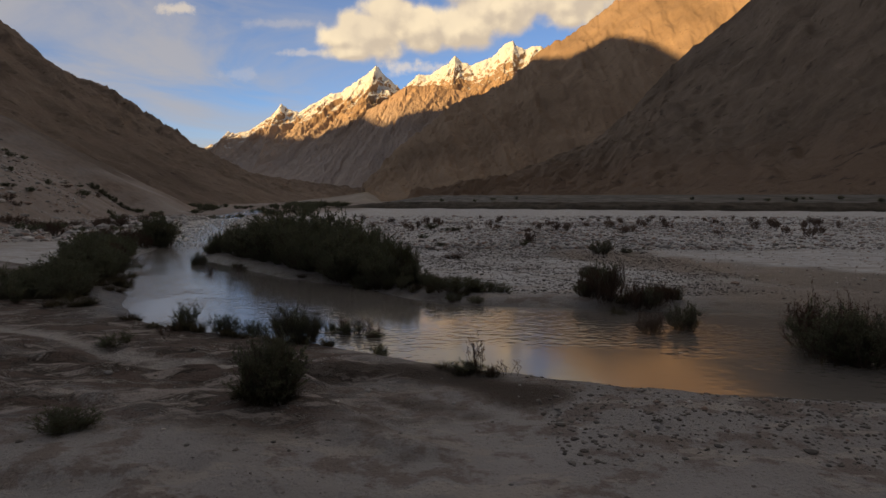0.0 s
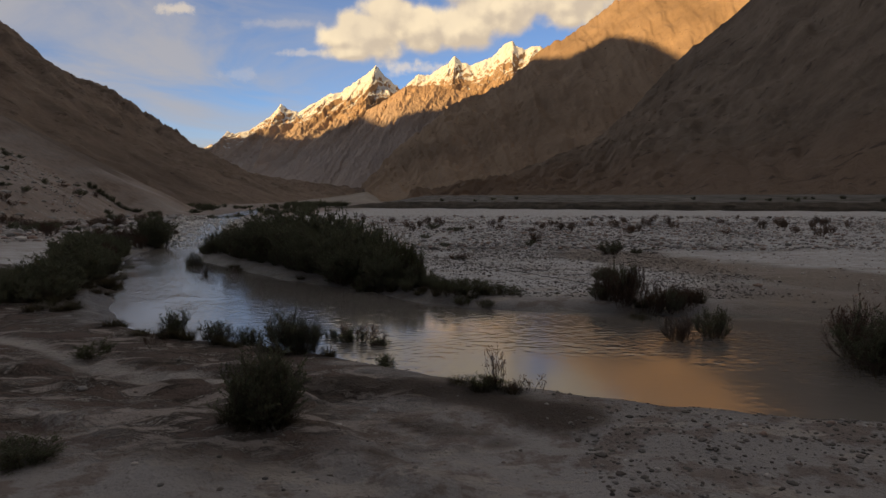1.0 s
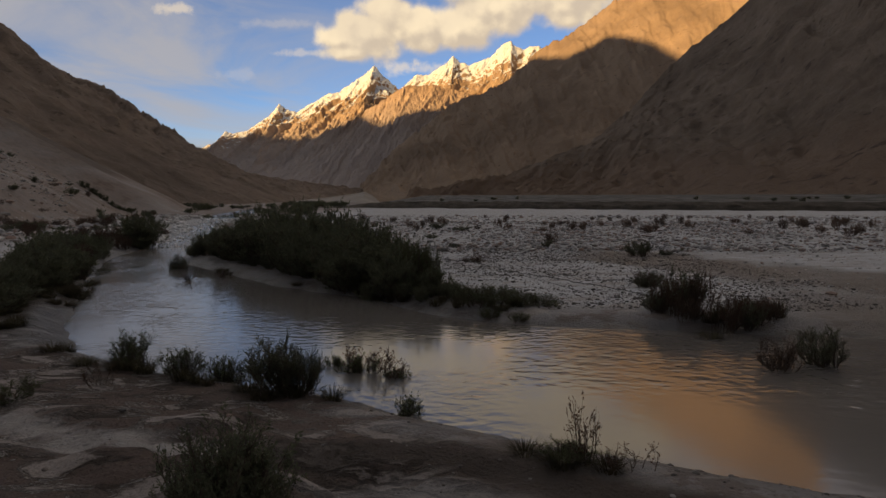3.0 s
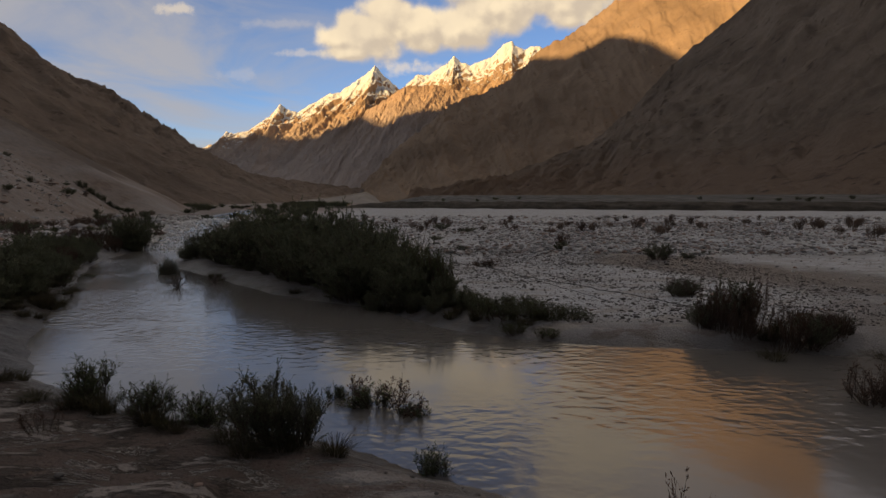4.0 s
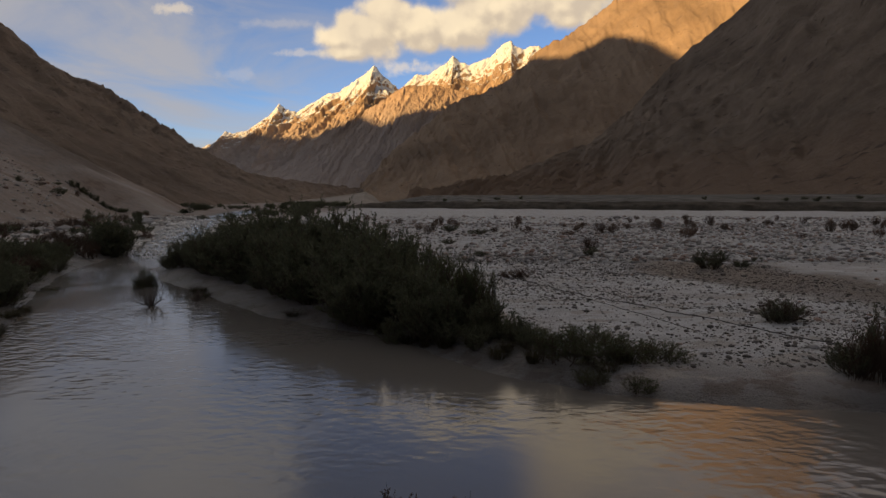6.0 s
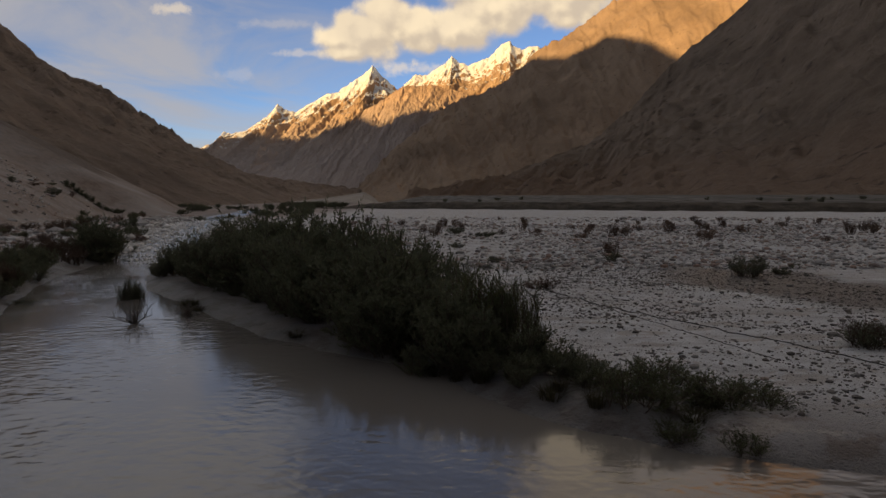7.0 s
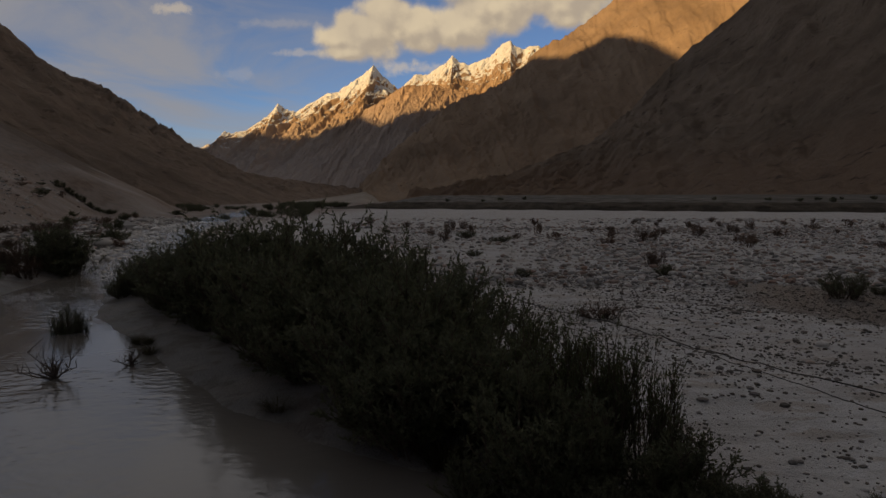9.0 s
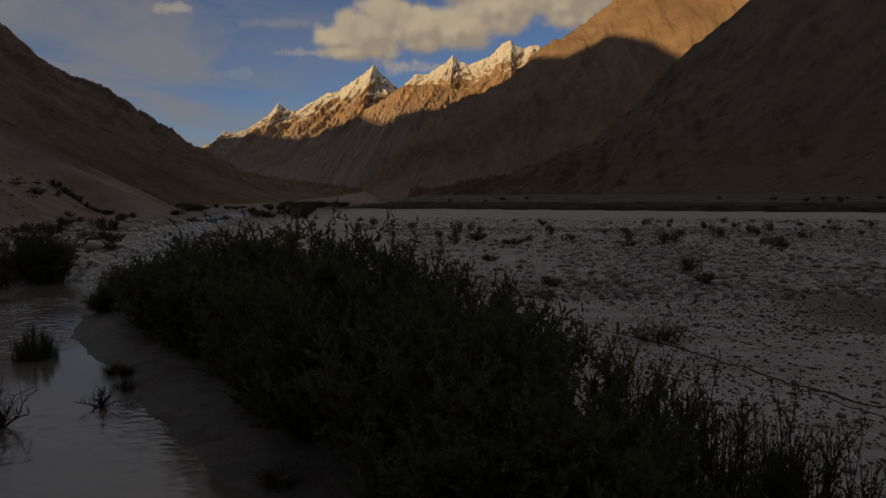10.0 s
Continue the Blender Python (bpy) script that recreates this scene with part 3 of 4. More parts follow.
# ---------------------------------------------------------------- mountains


def along(pts, u):
    pts = np.array(pts, float)
    k = np.linspace(0, 1, len(pts))
    return np.stack([np.interp(u, k, pts[:, c]) for c in range(pts.shape[1])], -1)


def mountain(name, label, crest, foot, mat, ns, nv, rib, rough, jag, sag=1.35, back=0.3, seed=1, fine=0.22, lean=0.18, creased=True, octaves=5, stretch=4.5):
    """A side falling from a crest to a foot, with ribs and gullies down it, and a far side behind the crest."""
    lens = np.linalg.norm(np.diff(np.array(crest, float), axis=0), axis=1)
    k = np.concatenate([[0], np.cumsum(lens)]) / lens.sum()
    u = np.linspace(0, 1, ns)
    C = np.stack([np.interp(u, k, np.array(crest, float)[:, c]) for c in range(3)], -1)
    F = np.stack([np.interp(u, k, np.array(foot, float)[:, c]) for c in range(3)], -1)
    v = np.concatenate([-np.linspace(back, 0.02, max(6, nv // 6)), np.linspace(0, 1, nv) ** 1.15])
    V, U = np.meshgrid(v, u)
    Cx, Fx = C[:, None, :], F[:, None, :]
    P = Cx + (Fx - Cx) * V[..., None]
    w = np.clip(V, 0, 1)
    P[..., 2] = np.where(V >= 0, F[:, None, 2] + (C[:, None, 2] - F[:, None, 2]) * (1 - w) ** sag, C[:, None, 2] * (1 - np.abs(V) * 1.6))
    L = lens.sum()
    s = U * L
    run = np.hypot(*(Fx - Cx)[..., 0:2].transpose(2, 0, 1)) * V
    env = np.sin(np.pi * np.clip(w, 0, 1) ** 0.6) ** 0.8
    g = ridged((s + lean * run + 0.5 * rough * fbm(s / rib, run / rib, 3, seed + 3)) / rib, run / (rib * stretch), octaves, seed, 0.55)
    if not creased:
        g = 0.6 + 0.9 * fbm((s + lean * run) / rib, run / (rib * 4.5), 5, seed, 0.5)
    h = rough * 0.5 * (g - 0.6) * env + rough * fine * fbm(s / rib * 2.2, run / rib * 2.2, 5, seed + 20, 0.55) * (0.15 + env)
    cr = np.exp(-np.abs(V) * 14)
    P[..., 2] += h + jag * cr * (ridged(s / (rib * 0.55), V * 0 + 0.3, 5, seed + 40, 0.6) - 0.55)
    ob = mesh_object(name, P.reshape(-1, 3), grid_faces(ns, len(v)), mat, soft=True)
    return tagged(ob, label, "mountain", kind="structure")


mountain("mountain_west", "brown scree mountainside in evening shade", [(-1250, -1500, 520), (-1000, -300, 470), (-850, 850, 420), (-782, 1150, 324), (-778, 1250, 279), (-771, 1350, 263), (-766, 1450, 264),
          (-763, 1600, 230), (-720, 1800, 153), (-661, 1950, 101), (-502, 2150, 73), (-307, 2400, 51), (-232, 1900, 36)],
         [(-190, -1500, -3), (-125, -300, -3), (-108, 260, -3), (-128, 480, -3), (-138, 560, -3), (-148, 640, -3), (-160, 720, -3), (-175, 840, -3), (-198, 1050, -3),
          (-213, 1300, -3), (-235, 1700, -3), (-245, 2250, -3), (-185, 1500, -3)], SLOPE_W, 460, 170, 60.0, 18.0, 3.5, 1.12, seed=3)
mountain("mountain_east", "dark brown mountainside with fans at its foot", [(1500, -1500, 560), (1150, 0, 560), (945, 1000, 585), (938, 1400, 653), (916, 1600, 621), (850, 1800, 555), (696, 1900, 425), (529, 1800, 262),
          (371, 1650, 147), (143, 1400, 64), (-24, 1100, 19)],
         [(420, -1500, 2), (330, -100, 2), (262, 260, 2), (235, 420, 2), (215, 520, 2), (185, 620, 2), (140, 680, 2), (95, 690, 2), (50, 700, 2), (0, 720, 2), (-50, 760, 2)],
         SLOPE_E, 480, 180, 140.0, 28.0, 5.0, 1.8, seed=8, fine=0.24, lean=0.5, creased=False)
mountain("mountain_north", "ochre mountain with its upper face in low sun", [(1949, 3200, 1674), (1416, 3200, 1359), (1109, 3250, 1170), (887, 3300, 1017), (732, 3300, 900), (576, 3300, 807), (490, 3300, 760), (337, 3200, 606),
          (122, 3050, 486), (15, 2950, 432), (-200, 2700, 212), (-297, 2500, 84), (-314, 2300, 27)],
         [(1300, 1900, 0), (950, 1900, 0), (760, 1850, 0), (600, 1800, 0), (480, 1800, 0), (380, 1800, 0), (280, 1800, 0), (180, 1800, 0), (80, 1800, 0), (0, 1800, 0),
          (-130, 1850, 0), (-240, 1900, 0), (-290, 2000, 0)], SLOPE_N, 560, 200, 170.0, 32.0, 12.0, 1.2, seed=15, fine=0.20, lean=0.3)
# the snow crest: across, up, both as slopes seen from the valley mouth, at 4400 m
SNOW_CREST = [(-0.4539, 0.049), (-0.3783, 0.083), (-0.3445, 0.099), (-0.3353, 0.112), (-0.3241, 0.108), (-0.3006, 0.114), (-0.2658, 0.137), (-0.25, 0.1545), (-0.2416, 0.146), (-0.224, 0.142), (-0.1977, 0.157), (-0.1772, 0.169),
              (-0.1567, 0.174), (-0.1284, 0.193), (-0.1137, 0.203), (-0.1035, 0.2135), (-0.0942, 0.201), (-0.0787, 0.187), (-0.0641, 0.175), (-0.0525, 0.187), (-0.0379, 0.199), (-0.0253, 0.197), (-0.0068, 0.206), (0.0087, 0.217),
              (0.0186, 0.2285), (0.0288, 0.217), (0.0439, 0.213), (0.0591, 0.2185), (0.0742, 0.2245), (0.0855, 0.236), (0.0959, 0.245), (0.1068, 0.2495), (0.1151, 0.2415), (0.1251, 0.2365), (0.1361, 0.241), (0.1511, 0.2415),
              (0.2041, 0.206), (0.3191, 0.137)]
mountain("snow_range", "snow-capped rocky range catching the last sun", [(4400 * p, 4400, 4400 * q - 14.0) for p, q in SNOW_CREST],
         [(float(np.interp(4400 * p, [-2028, -477, 462, 1410], [-1500, -480, 300, 900])), 2760, 0) for p, q in SNOW_CREST], SNOW_M, 800, 260, 80.0, 44.0, 6.0, 1.05, seed=27, fine=0.13, lean=0.45, octaves=5, stretch=9.0)

mountain("mountain_spur", "ribbed rocky spur below the snow peaks", [(-1250, 3700, 60), (-927, 3700, 187), (-709, 3700, 384), (-441, 3700, 522), (-353, 3700, 567), (-213, 3700, 660), (-45, 3700, 668), (149, 3700, 621), (420, 3650, 500)],
         [(-800, 2800, 0), (-680, 2750, 0), (-560, 2700, 0), (-400, 2650, 0), (-300, 2650, 0), (-180, 2650, 0), (-40, 2650, 0), (120, 2650, 0), (300, 2650, 0)], SLOPE_SPUR, 460, 150, 34.0, 30.0, 4.0, 1.1,
         seed=51, fine=0.06, lean=0.35, octaves=3, stretch=40.0)
mountain("valley_fan", "pale sand fan closing the head of the valley", [(-76, 800, 0.3), (-85, 800, 9.0), (-96, 800, 14.4), (-122, 800, 10.2), (-159, 800, 6.0), (-190, 800, 1.8)],
         [(-56, 560, -1), (-62, 560, -1), (-70, 560, -1), (-83, 560, -1), (-109, 560, -1), (-131, 560, -1)], SAND_M, 60, 40, 30.0, 0.8, 0.2, 1.1, seed=61)


def build_terrace_bank():
    xs = np.concatenate([np.linspace(-46, 60, 260), np.linspace(60.5, 330, 240)])
    vv = np.linspace(0, 1, 12)
    X, V = np.meshgrid(xs, vv, indexing="ij")
    E = terrace_edge(X)
    low, high = ground_height(X, E - 3.0), ground_height(X, E + 11.0)
    Y = E - 2.6 + 8.5 * V + 1.2 * fbm(X / 5.0, V * 2.0, 4, 91) * np.sin(np.pi * V)
    Z = low - 0.2 + (high - low + 0.32) * V ** 0.55 + 0.14 * fbm(X / 2.5, V * 4, 4, 92)
    ob = mesh_object("terrace_bank", np.stack([X, Y, Z], -1).reshape(-1, 3), grid_faces(*X.shape), TERRACE_M, soft=True)
    tagged(ob, "dark eroded earth bank edging the far terrace", "bank", kind="structure")


build_terrace_bank()


def on_ridge(u, s, z):
    p = SUN_D * s + SUN_U * u
    return (p.x, p.y, z)


# range out of view; its crest is worked back from the far shadow edge
_crest = [(-4500, 1750), (-2000, 1650), (300, 1500), (794, 1513), (992, 1655), (1190, 1743), (1353, 1640), (1566, 1690), (2000, 1480), (2225, 1380), (2260, 1302), (2400, 1350),
          (2570, 1421), (2744, 1271), (2977, 1261), (3403, 1358), (3704, 1295), (4500, 1000), (6000, 900)]
mountain("mountain_southwest", "high range behind the valley that shades it", [on_ridge(u, -3200, z) for u, z in _crest],
         [on_ridge(u, -1900, 0) for u, z in _crest], SLOPE_W, 260, 40, 160.0, 20.0, 4.0, 1.2, back=0.9, seed=33)

# ---------------------------------------------------------------- plants


def tubes(paths, radii, sides=3):
    """Thin tapered stems. paths: (n, k, 3); radii: (k,)."""
    n, k, _ = paths.shape
    tan = np.gradient(paths, axis=1)
    tan /= np.linalg.norm(tan, axis=2, keepdims=True) + 1e-9
    ref = np.where(np.abs(tan[..., 2:3]) > 0.9, np.array([1.0, 0, 0]), np.array([0, 0, 1.0]))
    a = np.cross(tan, ref)
    a /= np.linalg.norm(a, axis=2, keepdims=True) + 1e-9
    b = np.cross(tan, a)
    ang = np.arange(sides) * 2 * np.pi / sides
    ring = a[:, :, None, :] * np.cos(ang)[None, None, :, None] + b[:, :, None, :] * np.sin(ang)[None, None, :, None]
    v = paths[:, :, None, :] + ring * np.asarray(radii)[None, :, None, None]
    idx = np.arange(n * k * sides).reshape(n, k, sides)
    nxt = np.roll(idx, -1, axis=2)
    f = np.stack([idx[:, :-1], nxt[:, :-1], nxt[:, 1:], idx[:, 1:]], -1).reshape(-1, 4)
    return v.reshape(-1, 3), f


def blades(base, way, length, width, rng, fold=0.25):
    """Narrow pointed leaves, each a folded quad."""
    n = len(base)
    way = way / (np.linalg.norm(way, axis=1, keepdims=True) + 1e-9)
    side = np.cross(way, rng.normal(size=(n, 3)))
    side /= np.linalg.norm(side, axis=1, keepdims=True) + 1e-9
    nor = np.cross(way, side)
    L, W = length[:, None], width[:, None]
    m = base + way * L * 0.45
    v = np.stack([base, m + side * W + nor * W * fold, base + way * L, m - side * W + nor * W * fold], 1).reshape(-1, 3)
    return v, np.arange(4 * n).reshape(n, 4)


def shrub_parts(seed, limbs, subs, twigs, per_twig, leaf, slim, lean, bare, curl, spread=1.0, root=0.62, thick=0.011, twig_len=0.17):
    """A shrub of height and width one: limbs fan out from the base, branches leave the limbs, twigs the branches, and leaves sit on the twigs."""
    rng = np.random.default_rng(seed)
    az = rng.uniform(0, 2 * np.pi, limbs)
    out = lean * np.sqrt(rng.uniform(0.01, 1, limbs))
    hgt = np.sqrt(np.maximum(0.12, 1 - (out / (lean * 1.12)) ** 2)) * rng.uniform(0.62, 0.92, limbs)
    foot = rng.uniform(0, 1, limbs) ** 0.5 * lean * root
    b0 = np.stack([foot * np.cos(az + 0.3), foot * np.sin(az + 0.3)], 1)
    out = np.maximum(out - foot * 0.8, 0.03)
    k = 6
    tt = np.linspace(0, 1, k)
    P = np.zeros((limbs, k, 3))
    bend = rng.normal(0, 0.07, (limbs, 2))
    for c, fn in ((0, np.cos), (1, np.sin)):
        P[:, :, c] = b0[:, c, None] + (out * fn(az))[:, None] * tt ** curl + bend[:, c, None] * np.sin(tt * np.pi)
    P[:, :, 2] = hgt[:, None] * tt ** 0.9
    sv, sf = tubes(P, thick * np.linspace(1.0, 0.3, k))

    def sprout(lines, per, lo, wild, rise, length, taper):
        n, kk = lines.shape[:2]
        si = np.repeat(np.arange(n), per)
        u = lo + (1 - lo) * rng.uniform(0, 1, n * per) ** 1.05
        seg = np.minimum((u * (kk - 1)).astype(int), kk - 2)
        fr = (u * (kk - 1) - seg)[:, None]
        p0 = lines[si, seg] * (1 - fr) + lines[si, seg + 1] * fr
        tan = lines[si, seg + 1] - lines[si, seg]
        tan /= np.linalg.norm(tan, axis=1, keepdims=True) + 1e-9
        wy = tan + rng.normal(0, 1, (n * per, 3)) * np.array([wild, wild, wild * 0.6])
        wy[:, 2] += rise
        wy /= np.linalg.norm(wy, axis=1, keepdims=True)
        ln = length * rng.uniform(0.45, 1.0, n * per) * (1.1 - taper * u)
        return p0, wy, ln
    p0, wy, ln = sprout(P, subs, bare, 0.55 * spread, 0.3, 0.42, 0.35)
    B = np.stack([p0, p0 + wy * (ln * 0.5)[:, None], p0 + wy * ln[:, None] + np.array([0, 0, 1.0]) * (ln * 0.12)[:, None]], 1)
    B[..., 2] = np.maximum(B[..., 2], 0.02)
    bv, bf = tubes(B, thick * np.array([0.5, 0.35, 0.15]))
    p1, w1, l1 = sprout(B, twigs, 0.1, 0.6, 0.25, twig_len, 0.3)
    T = np.stack([p1, p1 + w1 * l1[:, None]], 1)
    tv, tf = tubes(T, thick * np.array([0.22, 0.08]))
    li = np.repeat(np.arange(len(p1)), per_twig)
    q = rng.uniform(0.05, 1.05, len(li))[:, None]
    lb = T[li, 0] * (1 - q) + T[li, 1] * q
    lw = w1[li] + rng.normal(0, 0.5, (len(li), 3))
    lv, lf = blades(lb, lw, leaf * rng.uniform(0.55, 1.25, len(li)), leaf * slim * rng.uniform(0.7, 1.2, len(li)), rng)
    return (np.concatenate([sv, bv, tv]), np.concatenate([sf, bf + len(sv), tf + len(sv) + len(bv)])), (lv, lf)


SHRUBS = {
    # kind: name, label, category, foliage material; limbs, branches, twigs, leaves a twig, leaf length, slimness, lean, bare part, curl
    "thicket_a": ("willow_shrub", "dense dark green willow shrub in a riverside thicket", "shrub", LEAF_DARK, 16, 7, 5, 9, 0.050, 0.19, 0.52, 0.04, 1.05, 1.25, 0.25),
    "thicket_b": ("willow_shrub", "dense dark green willow shrub in a riverside thicket", "shrub", LEAF_DARK, 14, 8, 5, 9, 0.053, 0.17, 0.44, 0.04, 1.0, 1.0, 0.25),
    "thicket_c": ("willow_shrub", "dense dark green willow shrub in a riverside thicket", "shrub", LEAF_DARK, 18, 7, 5, 9, 0.048, 0.20, 0.56, 0.04, 1.1, 1.4, 0.25),
    "wands": ("upright_shrub", "tall thin-stemmed green shrub at the thicket edge", "shrub", LEAF_GREEN, 18, 5, 4, 8, 0.040, 0.12, 0.26, 0.12, 1.2, 0.5),
    "leafy": ("leafy_shrub", "leafy green shrub on the sandy stream bank", "shrub", LEAF_DARK, 32, 8, 6, 10, 0.034, 0.16, 0.44, 0.02, 1.05, 0.6),
    "herb": ("bank_herb", "small green herb with upright leafy shoots on the bank", "plant", LEAF_GREEN, 30, 6, 5, 8, 0.042, 0.15, 0.42, 0.03, 1.1, 0.5),
    "twiggy": ("twiggy_plant", "sparse dry twiggy plant at the water's edge", "plant", LEAF_DRY, 9, 4, 3, 4, 0.06, 0.16, 0.52, 0.2, 1.1),
    "dry": ("tamarisk_shrub", "reddish brown feathery tamarisk shrub", "shrub", LEAF_DRY, 30, 6, 5, 7, 0.032, 0.14, 0.50, 0.02, 1.2, 0.42),
    "dark": ("thorn_shrub", "dark low thorny shrub on pale gravel", "shrub", LEAF_DARK, 32, 7, 5, 10, 0.036, 0.17, 0.48, 0.02, 1.1, 0.65),
    "low": ("cushion_shrub", "low spreading grey-green cushion shrub", "shrub", LEAF_GREEN, 30, 6, 5, 8, 0.036, 0.18, 0.54, 0.02, 1.05),
    "far": ("distant_shrub", "brownish dry shrub standing on the distant gravel plain", "shrub", LEAF_FAR, 13, 5, 4, 6, 0.075, 0.2, 0.46, 0.04, 1.2),
    "fardark": ("distant_bush", "dark rounded bush far up the valley", "shrub", LEAF_DARK, 16, 6, 5, 7, 0.06, 0.3, 0.55, 0.02, 1.25),
}
PROTO = {}
RNG = random.Random(5)


def plant(kind, x, y, h, w, group="", sink=0.03, z=None):
    """One shrub of that kind, height h and width w, standing on the ground."""
    zz = (float(ground_height(np.array([x]), np.array([y]))[0]) if z is None else z) - sink
    m = pose(x, y, zz, RNG.uniform(-5, 5), RNG.uniform(-5, 5), RNG.uniform(0, 360)) @ Matrix.Diagonal((w, w, h, 1))
    if kind not in PROTO:
        name, label, cat, mat, *shape = SHRUBS[kind]
        ob = new(name)
        (sv, sf), (lv, lf) = shrub_parts(len(PROTO) + 3, *shape)
        mesh_object("branchwork", sv, sf, BARK, ob)
        mesh_object("foliage", lv, lf, mat, ob)
        tagged(ob, label, cat, group)
        ob.matrix_basis = m
        PROTO[kind] = ob
        return ob
    src = PROTO[kind]
    ob = copy_thing(src, m @ Matrix.Diagonal((1 / src.scale[0], 1 / src.scale[1], 1 / src.scale[2], 1)))
    if group:
        ob["group"] = group
    return ob


def strip(pts, count, kinds, group, jitter=1.0, size=0.75):
    """Shrubs along a bent strip of (x, y, half width, height)."""
    for k in range(count):
        u = (k + RNG.uniform(0, 1)) / count
        x, y, hw, h = along(pts, np.array([u]))[0]
        i = min(int(u * (len(pts) - 1)), len(pts) - 2)
        dx, dy = pts[i + 1][0] - pts[i][0], pts[i + 1][1] - pts[i][1]
        L = math.hypot(dx, dy)
        o = RNG.uniform(-1, 1)
        hh = h * (1 - 0.45 * o * o) * RNG.uniform(0.68, 1.08)
        plant(RNG.choice(kinds), x - dy / L * o * hw, y + dx / L * o * hw, hh, max(0.5, hh * size * RNG.uniform(0.9, 1.25)), group)


SEDGE = []


def sedge(x, y, h, w, group, mat=None):
    """A tuft of bent grass blades."""
    if len(SEDGE) < 3:
        rng = np.random.default_rng(90 + len(SEDGE))
        n = 260
        a, r, out = rng.uniform(0, 2 * np.pi, n), 0.22 * np.sqrt(rng.uniform(0, 1, n)), rng.uniform(0.05, 0.42, n)
        hh, wd = rng.uniform(0.45, 1.0, n), rng.uniform(0.004, 0.009, n)
        V, F = [], []
        for k in range(n):
            ca, sa = math.cos(a[k]), math.sin(a[k])
            for j, u in enumerate((0, 0.4, 0.75, 1.0)):
                d = r[k] + out[k] * u ** 1.8
                ww = wd[k] * (1 - u) ** 0.6
                zz = hh[k] * u * (1 - 0.25 * u * out[k] / 0.42)
                V += [(d * ca - sa * ww, d * sa + ca * ww, zz), (d * ca + sa * ww, d * sa - ca * ww, zz)]
            b = 8 * k
            F += [(b + 2 * j, b + 2 * j + 1, b + 2 * j + 3, b + 2 * j + 2) for j in range(3)]
        ob = mesh_object("grass_tuft", V, F, mat or SEDGE_M)
        SEDGE.append(ob)
    else:
        ob = RNG.choice(SEDGE).copy()
        scene.collection.objects.link(ob)
    zz = float(ground_height(np.array([x]), np.array([y]))[0]) - 0.02
    ob.matrix_basis = pose(x, y, zz, 0, 0, RNG.uniform(0, 360)) @ Matrix.Diagonal((w, w, h, 1))
    return tagged(ob, "dark tuft of coarse grass on damp soil", "grass", group)


# the island thicket
strip([(-12.0, 33.4, 0.7, 1.15), (-10.4, 32.6, 1.2, 1.5), (-8.8, 31.2, 1.6, 1.95), (-7.1, 29.2, 1.8, 2.35), (-5.6, 26.9, 1.7, 2.4), (-4.3, 24.6, 1.4, 2.1), (-3.2, 22.7, 1.1, 1.8),
       (-2.3, 21.3, 0.9, 1.45), (-1.2, 20.0, 0.6, 0.8), (-0.1, 19.0, 0.35, 0.42)], 72, ["thicket_a", "thicket_b", "thicket_c"], "island thicket", size=0.9)
strip([(-9.6, 30.3, 0.3, 0.6), (-7.9, 28.3, 0.4, 0.8), (-5.9, 25.8, 0.4, 0.9), (-4.2, 23.9, 0.3, 0.95), (-2.3, 21.6, 0.25, 0.85), (-0.5, 19.3, 0.2, 0.5)], 24, ["thicket_a", "thicket_c"], "island thicket", size=1.15)
for x, y, h, w in ((-1.05, 20.65, 1.35, 0.75), (-0.95, 20.4, 1.0, 0.6), (-1.35, 20.9, 1.5, 0.85), (-1.7, 21.4, 1.5, 0.9), (-1.45, 21.0, 1.3, 0.9), (-2.0, 22.0, 1.55, 0.9), (-1.2, 21.2, 1.35, 0.7)):
    plant("wands", x, y, h, w, "island thicket")
for x, y, h, w in ((-2.7, 24.2, 1.75, 1.5), (-2.2, 23.3, 1.5, 1.3), (-3.2, 25.4, 1.95, 1.6), (-1.7, 22.4, 1.25, 1.1), (-4.7, 26.9, 2.35, 2.0), (-5.5, 28.3, 2.4, 2.1), (-3.9, 25.5, 2.15, 1.8), (-6.4, 29.8, 2.3, 2.0)):
    plant("thicket_b", x, y, h, w, "island thicket")
for x, y, h, w in ((0.5, 18.6, 0.42, 1.1), (1.1, 18.5, 0.38, 1.0), (1.6, 18.6, 0.30, 0.8), (0.0, 18.5, 0.5, 0.9), (0.6, 19.4, 0.35, 0.8), (0.3, 17.7, 0.25, 0.5), (0.9, 17.4, 0.22, 0.45)):
    plant("low", x, y, h, w, "island thicket")
# west bank thicket
strip([(-10.9, 16.0, 0.7, 0.7), (-11.8, 18.6, 0.8, 0.8), (-12.5, 22.5, 1.1, 1.25), (-14.9, 26.5, 1.1, 1.5), (-17.1, 31.0, 1.1, 1.5), (-18.5, 34.5, 1.0, 1.0), (-19.5, 37.5, 0.8, 0.8)], 44,
      ["thicket_a", "thicket_c", "thicket_b"], "west bank thicket", size=1.0)
strip([(-11.6, 16.6, 0.75, 0.95), (-11.7, 18.8, 0.75, 1.1), (-12.0, 21.4, 0.7, 1.2), (-12.6, 23.6, 0.7, 1.15), (-14.9, 27.2, 0.6, 1.1)], 24, ["thicket_a", "thicket_c", "thicket_b"], "west bank thicket", size=1.15)
for x, y, h, w in ((-17.6, 39.6, 1.95, 2.0), (-17.1, 39.4, 1.6, 1.7), (-18.2, 40.0, 1.75, 1.8), (-17.6, 39.1, 1.5, 1.9), (-17.9, 39.3, 1.3, 2.2)):
    plant("thicket_c", x, y, h, w, "west bank thicket")
